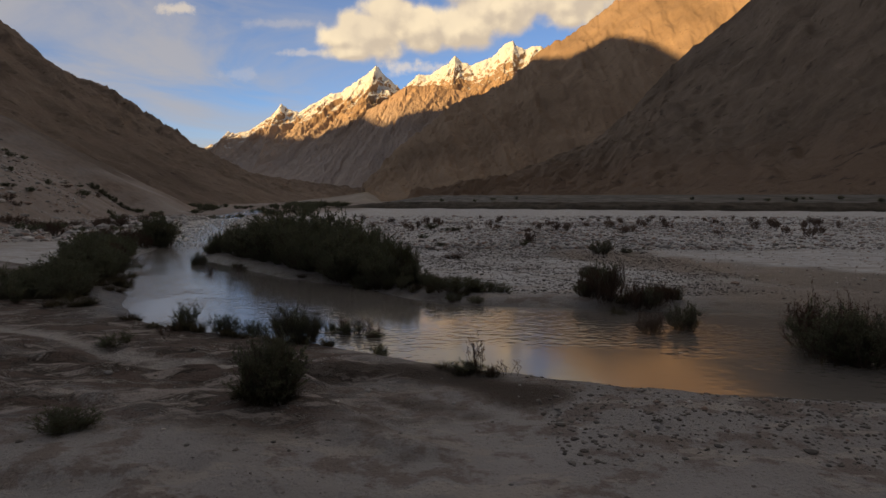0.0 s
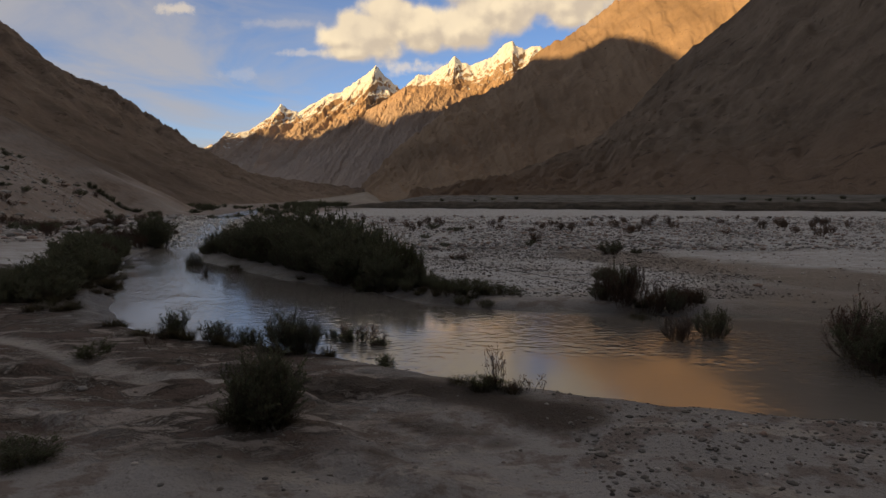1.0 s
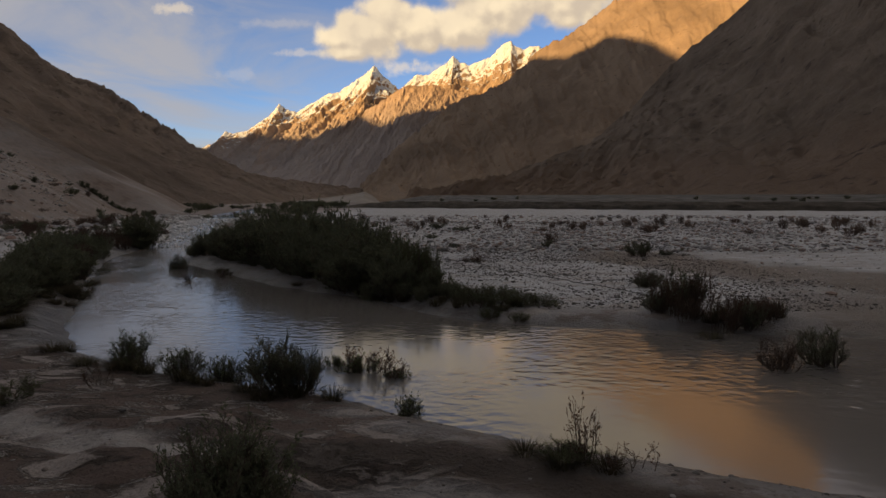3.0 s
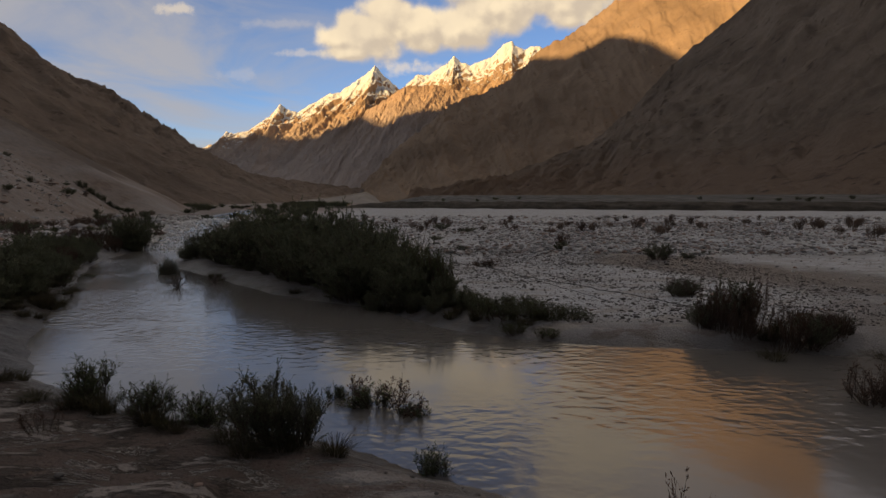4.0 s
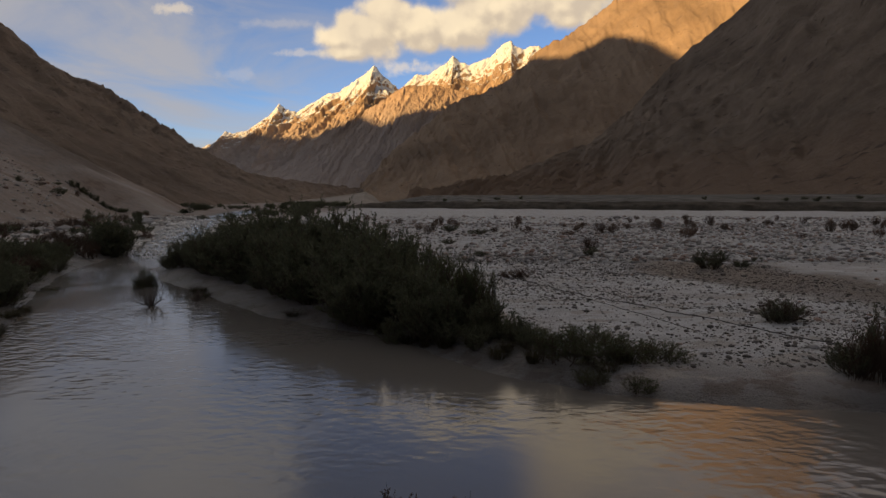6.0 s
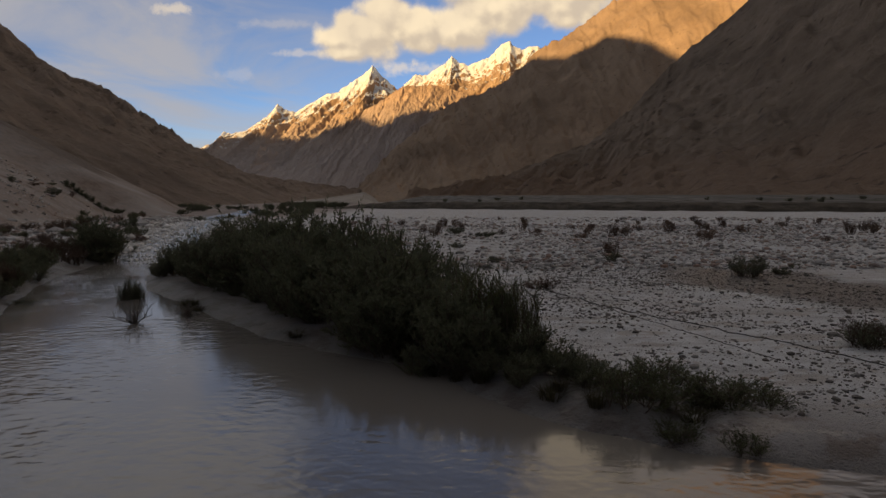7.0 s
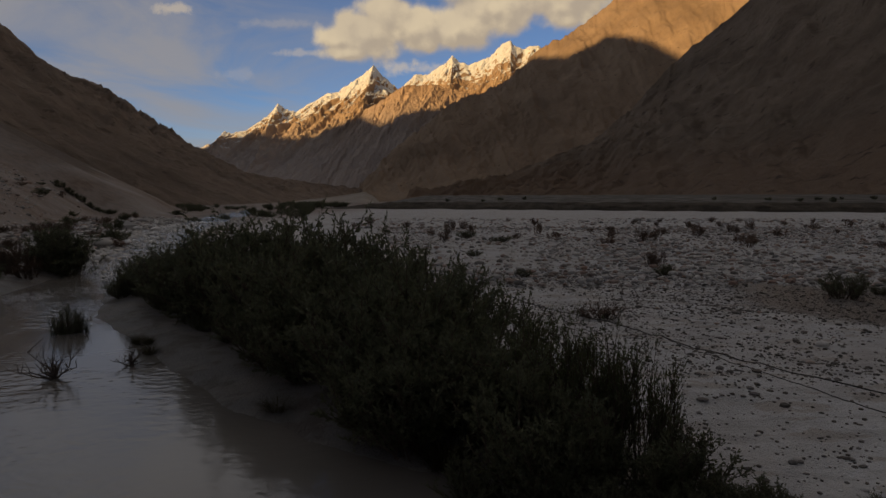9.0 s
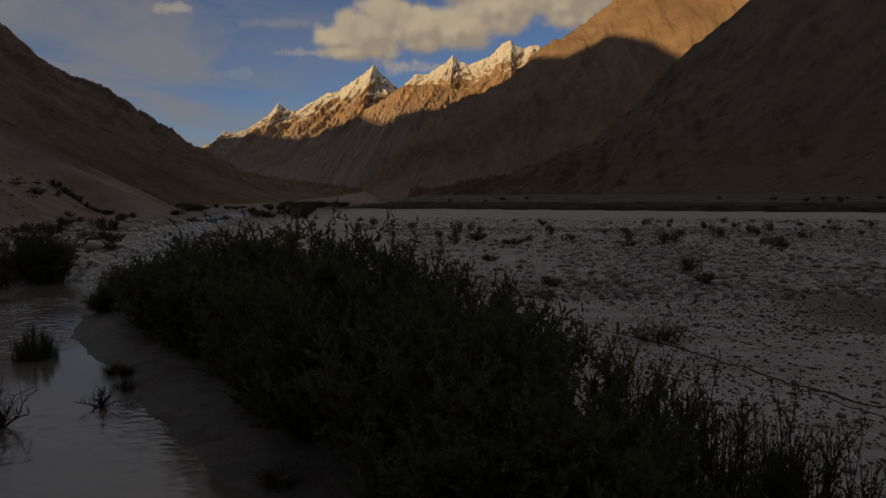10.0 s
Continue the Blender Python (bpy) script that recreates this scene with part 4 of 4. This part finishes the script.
for k in range(16):
    y = RNG.uniform(16.4, 21.5)
    plant(RNG.choice(["thicket_a", "thicket_c"]), -9.6 - 0.42 * (y - 16.5) - RNG.uniform(0.2, 1.6), y, RNG.uniform(0.45, 0.8), RNG.uniform(0.8, 1.2), "west bank thicket")
for k in range(14):
    y = RNG.uniform(26.5, 37.5)
    x = float(np.interp(y, [22.6, 28.0, 33.0, 39.5], [-11.2, -14.0, -15.9, -17.4])) - RNG.uniform(0.3, 1.3)
    plant(RNG.choice(["thicket_a", "thicket_c", "dry"]), x, y, RNG.uniform(0.5, 0.95), RNG.uniform(0.8, 1.3), "west bank thicket")
for x, y in ((-18.9, 38.6), (-19.8, 38.2), (-18.4, 37.6)):
    plant("dry", x, y, 1.1, 1.5, "west bank thicket")
# near bank
for kind, x, y, h, w in (("herb", -5.3, 13.1, 0.62, 0.65), ("herb", -4.4, 12.5, 0.42, 0.7), ("herb", -3.8, 12.4, 0.40, 0.7), ("leafy", -2.85, 11.75, 0.74, 0.8), ("leafy", -2.5, 11.65, 0.62, 0.55),
                         ("leafy", -2.25, 7.9, 0.88, 0.8), ("thicket_c", -2.1, 7.85, 0.75, 0.72), ("thicket_a", -2.35, 7.85, 0.62, 0.65), ("herb", -1.2, 11.5, 0.3, 0.4), ("twiggy", 0.5, 9.5, 0.72, 0.45), ("twiggy", 0.95, 9.3, 0.3, 0.5), ("herb", 0.35, 9.45, 0.2, 0.6),
                         ("low", -4.15, 6.8, 0.25, 0.62), ("thicket_c", -4.1, 6.8, 0.24, 0.55), ("low", -5.9, 11.3, 0.25, 0.6), ("twiggy", -5.15, 11.9, 0.4, 0.4)):
    plant(kind, x, y, h, w, "near bank plants")
for k in range(20):
    x = RNG.uniform(-7.0, 0.3)
    y = 11.0 - 0.56 * x + RNG.uniform(-1.5, 0.0) - (0.2 if x > -3 else 0.0)
    if x < -2.6:
        sedge(x, min(y, 14.2), RNG.uniform(0.12, 0.3), RNG.uniform(0.35, 0.8), "near bank grass")
for x, y in ((-2.5, 7.8), (-2.1, 7.75), (-2.0, 7.9), (-2.5, 8.0), (-2.3, 7.7), (-2.6, 11.5), (-2.1, 11.4), (-3.2, 11.7), (0.3, 9.4), (0.7, 9.3), (0.0, 9.6), (-4.2, 12.2), (-5.2, 12.8)):
    sedge(x, y, RNG.uniform(0.14, 0.28), RNG.uniform(0.5, 0.9), "near bank grass")
for kind, x, y, h, w in (("twiggy", -2.2, 13.7, 0.5, 0.5), ("twiggy", -1.6, 13.2, 0.5, 0.6), ("twiggy", -1.9, 13.4, 0.55, 0.8), ("herb", -1.95, 13.5, 0.34, 0.7), ("herb", -2.5, 13.8, 0.26, 0.35), ("herb", -1.4, 13.15, 0.22, 0.45)):
    plant(kind, x, y, h, w, "near bank plants", z=WATER_Z - 0.06)
# far bank clumps
for kind, x, y, h, w in (("dry", 3.85, 17.4, 0.75, 0.45), ("dark", 4.45, 17.5, 0.95, 0.85), ("dry", 4.3, 16.9, 0.6, 0.6), ("dry", 4.9, 16.45, 0.85, 0.7), ("dark", 5.3, 16.4, 0.6, 0.7), ("dry", 5.6, 16.6, 0.65, 0.55),
                         ("dry", 5.95, 16.7, 0.5, 0.5), ("dry", 4.1, 17.2, 0.95, 0.5), ("dry", 4.7, 17.2, 1.05, 0.5), ("dark", 4.0, 17.6, 0.5, 0.7), ("dry", 5.0, 21.6, 0.5, 0.9), ("dark", 5.05, 21.5, 0.45, 0.8)):
    plant(kind, x, y, h, w, "far bank clumps")
# clumps standing in the shallows
for kind, x, y, h, w in (("dry", 4.5, 13.65, 0.6, 0.65), ("dark", 5.3, 13.8, 0.7, 0.65), ("thicket_a", 7.2, 11.0, 0.95, 1.1), ("dark", 6.9, 11.2, 1.1, 1.3), ("dark", 7.4, 10.9, 0.95, 1.2), ("dry", 7.2, 11.9, 1.2, 1.2), ("dry", 8.0, 11.6, 1.05, 1.0)):
    plant(kind, x, y, h, w, "shallows clumps", z=WATER_Z - 0.06)
for x, y, h, w in ((6.6, 11.1, 1.1, 2.0), (7.1, 11.4, 1.3, 2.2), (7.7, 11.0, 1.1, 2.0)):
    sedge(x, y, h, w, "shallows clumps")
for k in range(40):
    y = RNG.uniform(15.2, 24.0)
    sedge(-8.7 - 0.33 * (y - 15.5) - RNG.uniform(0.0, 1.2), y, RNG.uniform(0.15, 0.4), RNG.uniform(0.5, 1.0), "west bank grass")
for k in range(16):
    sedge(RNG.uniform(3.8, 6.4), RNG.uniform(15.6, 18.2), RNG.uniform(0.2, 0.5), RNG.uniform(0.5, 0.9), "far bank grass")
for k in range(16):
    u = RNG.uniform(0, 1)
    x = -5.2 + 6.2 * u
    sedge(x, float(np.interp(x, [-10.2, -6.7, -3, -0.8, 1.2], [29.0, 24.3, 20.9, 18.7, 17.4])) + RNG.uniform(0.1, 0.9), RNG.uniform(0.15, 0.4), RNG.uniform(0.4, 0.9), "island grass")
for k in range(6):
    u = RNG.uniform(0, 1)
    x, y = -9.9 + 3.7 * u, 28.6 - 5.9 * u
    sedge(x + RNG.uniform(-0.1, 0.35), y + RNG.uniform(-0.1, 0.25), RNG.uniform(0.12, 0.26), RNG.uniform(0.4, 0.8), "island grass")
# gravel plain
for kind, x, y, h, w in (("dark", 7.9, 31.8, 0.75, 1.2), ("dark", 9.4, 32.6, 0.28, 0.6), ("dry", 5.4, 39.6, 0.85, 0.75), ("dark", 4.75, 36.8, 0.45, 0.65), ("dry", 0.6, 28.9, 0.35, 1.1), ("dark", -0.1, 36.8, 0.3, 0.6),
                         ("dark", 0.9, 55.7, 0.45, 1.7), ("dark", -1.2, 59.6, 0.6, 1.3), ("dark", -1.4, 44.8, 0.35, 0.8), ("dark", 11.1, 34.7, 0.2, 0.5), ("far", 26.8, 46.5, 1.0, 1.0), ("far", 31.3, 60.3, 1.2, 1.2),
                         ("far", 29.6, 50.2, 0.9, 0.9), ("far", 11.0, 55.9, 0.9, 1.0), ("far", 16.2, 62.6, 1.1, 1.1), ("far", 14.0, 50.0, 0.8, 0.9)):
    plant(kind, x, y, h, w, "gravel plain shrubs")
for k in range(64):
    y = RNG.uniform(50, 98)
    plant(RNG.choice(["far", "far", "dry"]), RNG.uniform(-0.16, 0.66) * y, y, RNG.uniform(0.35, 1.15), RNG.uniform(0.45, 0.95), "gravel plain shrubs")
# fan in the west
for k in range(40):
    y = RNG.uniform(52, 118)
    x = -RNG.uniform(0.42, 0.72) * y
    plant(RNG.choice(["far", "fardark"]), x, y, RNG.uniform(0.5, 1.2), RNG.uniform(0.8, 2.0), "fan shrubs")
for k in range(14):
    u = k / 13 + RNG.uniform(-0.03, 0.03)
    plant("fardark", -67 + 9.5 * u, 121.5, RNG.uniform(0.7, 1.1), RNG.uniform(1.0, 1.7), "fan shrubs")
for k in range(16):
    y = RNG.uniform(46, 76)
    plant("dry", -RNG.uniform(0.5, 0.68) * y, y, RNG.uniform(0.7, 1.1), RNG.uniform(1.0, 1.7), "fan shrubs")
# bushes up the valley
for k in range(40):
    y = RNG.uniform(105, 260)
    x = RNG.uniform(-0.40, -0.20) * y
    plant("fardark", x, y, RNG.uniform(0.9, 2.2), RNG.uniform(1.4, 3.8), "valley bushes")
for k in range(26):
    y = RNG.uniform(240, 330)
    plant("fardark", RNG.uniform(-0.24, -0.15) * y, y, RNG.uniform(1.5, 2.6), RNG.uniform(4, 8), "valley bushes")
for k in range(14):
    x = RNG.uniform(-10, 150)
    y = 208 - 0.5 * x + RNG.uniform(4, 120)
    plant("fardark", x, y, RNG.uniform(0.7, 1.5), RNG.uniform(1.2, 2.6), "terrace bushes")
# dry tufts standing in the stream
for x, y, h, w in ((-11.0, 28.3, 0.95, 0.6), (-10.85, 28.4, 0.8, 0.55), (-13.4, 27.6, 0.22, 0.8), (-13.9, 32.6, 0.3, 0.8)):
    plant("dark", x, y, h, w, "stream tufts")

# ---------------------------------------------------------------- stones


def stone_template(seed, level=1):
    bm = bmesh.new()
    bmesh.ops.create_icosphere(bm, subdivisions=level, radius=0.5)
    rng = random.Random(seed)
    for v in bm.verts:
        v.co *= rng.uniform(0.78, 1.15)
    for v in bm.verts:
        v.co.z *= 0.62
        v.co.x *= 1.18
        if v.co.z < -0.12:
            v.co.z = -0.12
    vs = np.array([v.co[:] for v in bm.verts])
    fs = np.array([[w.index for w in f.verts] for f in bm.faces])
    bm.free()
    return vs, fs


ROCKS = [stone_template(k) for k in range(10)]
ROUND = [stone_template(40 + k, 2) for k in range(8)]


def scatter(name, label, pts, sizes, mat, seed, sink=0.1, shapes=ROCKS, soft=False, level=None, kind_word="stones"):
    """Loose stones on the ground, joined, one island each."""
    rng = np.random.default_rng(seed)
    pts, sizes = np.asarray(pts, float), np.asarray(sizes, float)
    z = ground_height(pts[:, 0], pts[:, 1]) if level is None else level + smooth(pts[:, 1], 60, 900) * 2.0
    V, Fc, off = [], [], 0
    pick = rng.integers(0, len(shapes), len(pts))
    for k, (tv, tf) in enumerate(shapes):
        sel = np.where(pick == k)[0]
        if not len(sel):
            continue
        a = rng.uniform(0, 2 * np.pi, len(sel))
        sc = sizes[sel, None] * rng.uniform(0.75, 1.2, (len(sel), 3))
        v = tv[None] * sc[:, None, :]
        x = v[..., 0] * np.cos(a)[:, None] - v[..., 1] * np.sin(a)[:, None] + pts[sel, 0, None]
        y = v[..., 0] * np.sin(a)[:, None] + v[..., 1] * np.cos(a)[:, None] + pts[sel, 1, None]
        zz = v[..., 2] + (z[sel] + sizes[sel] * (0.12 - sink))[:, None]
        V.append(np.stack([x, y, zz], -1).reshape(-1, 3))
        Fc.append((tf[None] + (np.arange(len(sel)) * len(tv))[:, None, None]).reshape(-1, 3) + off)
        off += len(sel) * len(tv)
    ob = mesh_object(name, np.concatenate(V), np.concatenate(Fc), mat, soft=soft)
    return tagged(ob, label, kind_word, kind="stuff")


def sown(n, x0, x1, y0, y1, rng, patch=0.0, scale=4.0, seed=70, bank=0.15, fan=False):
    """Points over a stretch of land, thinner where the patch noise is low and none in the water."""
    x, y = rng.uniform(x0, x1, n), rng.uniform(y0, y1, n)
    if fan:
        x = x * y
    keep = (fbm(x / scale, y / scale, 3, seed) > rng.uniform(-0.9, 0.9, n) + patch) & (wobble(x, y) > bank)
    return np.stack([x[keep], y[keep]], -1)


def build_stones():
    rng = np.random.default_rng(77)
    p = sown(32000, -2.5, 10.5, 18.0, 38, rng, -0.2, 2.5)
    p = p[~((p[:, 0] < 0.6 - (p[:, 1] - 18.5) * 0.33))]
    scatter("gravel", "small dark pebbles strewn over pale sand", p, 0.032 * np.exp(rng.normal(0, 0.5, len(p))), PEBBLE_M, 1, sink=0.0)
    p = sown(42000, -0.12, 0.95, 34, 78, rng, -0.3, 7, 71, fan=True)
    scatter("cobbles", "pale and reddish cobbles covering the gravel plain", p, 0.105 * np.exp(np.minimum(1.1, rng.normal(0, 0.6, len(p)))), STONE_M, 2, sink=-0.25)
    p = sown(4500, -0.15, 0.95, 72, 112, rng, -0.2, 14, 72, fan=True)
    scatter("far_cobbles", "pale cobbles far out on the gravel plain", p, 0.26 * np.exp(rng.normal(0, 0.45, len(p))), STONE_M, 3)
    p = sown(5000, 9, 40, 17, 34, rng, -0.1, 5, 73)
    scatter("pebbles", "grey pebbles on damp sand", p, 0.06 * np.exp(rng.normal(0, 0.5, len(p))), STONE_M, 4)
    p = sown(5500, -8.5, 10, 3.5, 14, rng, 0.25, 1.6, 74, bank=0.0)
    scatter("bank_pebbles", "small pebbles on the sandy near bank", p, 0.022 * np.exp(rng.normal(0, 0.5, len(p))), PEBBLE_M, 5)
    p = sown(4200, 1.2, 10, 6.0, 9.8, rng, -0.2, 1.5, 75, bank=-0.25)
    scatter("shore_pebbles", "wet dark pebbles along the water's edge", p, 0.035 * np.exp(rng.normal(0, 0.45, len(p))), PEBBLE_M, 6)
    p = sown(14000, -0.95, -0.30, 40, 122, rng, -0.2, 8, 76, fan=True)
    scatter("fan_stones", "pale stones at the foot of the scree fan", p, 0.24 * np.exp(rng.normal(0, 0.6, len(p))), STONE_M, 7)
    # stones standing in the riffle
    y = 44 + 66 * rng.uniform(0, 1, 2600) ** 1.2
    x = -19.5 - (y - 46) * 0.28 + rng.normal(0, 2.4, len(y)) * (0.8 + (y - 44) / 50)
    p = np.stack([x, y], -1)
    z = np.maximum(ground_height(x, y), WATER_Z - 0.05)
    scatter("riffle_stones", "whitish stones breaking the surface of a riffle", p, 0.24 * np.exp(rng.normal(0, 0.4, len(p))) + np.minimum(0.12, np.maximum(0, -0.15 - ground_height(x, y)) * 1.1), RIFFLE_M, 8, sink=-0.15, shapes=ROUND, soft=True)
    # broken white water between them
    y = 38.0 + 62 * rng.uniform(0, 1, 3000) ** 1.1
    x = np.interp(y, [31, 34, 38, 42, 48, 56, 66, 82, 100], [-12.9, -13.9, -15.6, -17.3, -19.8, -22.6, -26.6, -31.5, -35.0]) + rng.normal(0, 0.55, len(y)) * (1 + (y - 31) / 22)
    keep = (fbm(x / 1.6, y / 0.7, 3, 88) > rng.uniform(-0.6, 0.7, len(y))) & (bank_distance(x, y) < 0.2)
    p = np.stack([x, y], -1)[keep]
    scatter("foam", "white broken water crests in a riffle", p, (0.045 + 0.0022 * (p[:, 1] - 31)) * np.exp(rng.normal(0, 0.5, len(p))), FOAM_M, 9, sink=0.0, shapes=ROUND, soft=True, level=WATER_Z, kind_word="foam")


build_stones()
STONE_MESHES = []
for k in range(6):
    vs, fs = stone_template(100 + k, 2)
    me = bpy.data.meshes.new("stone")
    me.from_pydata(vs.tolist(), [], fs.tolist())
    me.polygons.foreach_set("use_smooth", [True] * len(me.polygons))
    me.materials.append(STONE_M)
    STONE_MESHES.append(me)


def lone_stones(n, x0, x1, y0, y1, size, seed, spread=0.5):
    rng = np.random.default_rng(seed)
    p = sown(n * 3, x0, x1, y0, y1, rng, 0.0, 2.0, seed)[:n]
    z = ground_height(p[:, 0], p[:, 1])
    for (x, y), zz in zip(p, z):
        s_ = size * math.exp(rng.normal(0, spread))
        ob = new("stone", STONE_MESHES[rng.integers(0, 6)])
        ob.parent = ground
        ob.matrix_basis = pose(x, y, zz + s_ * 0.05, rng.uniform(-12, 12), rng.uniform(-12, 12), rng.uniform(0, 360)) @ Matrix.Diagonal((s_, s_, s_, 1))


lone_stones(90, 0.5, 8, 19, 30, 0.075, 5)
lone_stones(60, 1.5, 8.5, 5.5, 8.6, 0.045, 6)
lone_stones(40, -7, 2, 5, 11, 0.04, 7)
lone_stones(90, 5, 40, 34, 58, 0.22, 8, 0.3)

# ---------------------------------------------------------------- hoses and drift wood


def bent(pts, n):
    """A smooth line through the points."""
    pts = np.array(pts, float)
    k = np.arange(len(pts))
    u = np.linspace(0, len(pts) - 1, n)
    i = np.clip(u.astype(int), 0, len(pts) - 2)
    f = (u - i)[:, None]
    p0, p1, p2, p3 = pts[np.maximum(i - 1, 0)], pts[i], pts[i + 1], pts[np.minimum(i + 2, len(pts) - 1)]
    return 0.5 * (2 * p1 + (p2 - p0) * f + (2 * p0 - 5 * p1 + 4 * p2 - p3) * f ** 2 + (3 * p1 - p0 - 3 * p2 + p3) * f ** 3)


def hose(pts, radius, seed):
    line = bent(pts, 140)
    line = line + np.stack([0.012 * fbm(line[:, 1] * 0.8, line[:, 0] * 0, 2, seed), line[:, 1] * 0], -1)
    z = ground_height(line[:, 0], line[:, 1]) + radius * 0.8
    v, f = tubes(np.concatenate([line, z[:, None]], 1)[None], np.full(len(line), radius), 6)
    return tagged(mesh_object("hose", v, f, HOSE_M, soft=True), "thin black water hose lying across pale gravel", "hose", "hoses")


hose([(-2.2, 35.5), (-1.2, 32.7), (0.35, 28.7), (1.7, 25.8), (2.75, 23.7), (3.6, 22.1), (4.3, 20.7), (4.9, 19.5)], 0.011, 1)
hose([(0.6, 28.3), (1.3, 26.5), (1.75, 24.9), (2.2, 23.4), (2.5, 22.3), (3.0, 20.6)], 0.007, 2)


def snag(x, y, size, seed):
    rng = np.random.default_rng(seed)
    ob = new("dead_snag")
    tagged(ob, "dead grey branch caught in the shallow stream", "driftwood", "stream snags")
    ob.matrix_basis = pose(x, y, WATER_Z - 0.02)
    for k in range(14):
        a, el, ln = rng.uniform(0, 2 * math.pi), rng.uniform(0.2, 1.35), size * rng.uniform(0.35, 1.0)
        p = [(0, 0, 0)]
        for j in range(4):
            a += rng.normal(0, 0.35)
            el += rng.normal(-0.05, 0.2)
            q = p[-1]
            p.append((q[0] + ln / 4 * math.cos(a) * math.cos(el), q[1] + ln / 4 * math.sin(a) * math.cos(el), max(-0.02, q[2] + ln / 4 * math.sin(el))))
        main = np.array(p)
        v, f = tubes(bent(main, 8)[None], np.linspace(0.016, 0.005, 8), 5)
        tw = np.stack([np.stack([main[i], main[i] + rng.normal(0, 0.16, 3) * size + np.array([0, 0, 0.2 * size])]) for i in (1, 1, 2, 2, 3, 3, 4, 4)])
        limb = mesh_object("branch", v, f, DEADWOOD, ob, soft=True)
        for one in tw:
            v2, f2 = tubes(one[None], np.array([0.006, 0.002]), 4)
            mesh_object("twig", v2, f2, DEADWOOD, limb, soft=True)


snag(-9.1, 24.8, 0.65, 1)
snag(-8.3, 25.6, 0.35, 2)
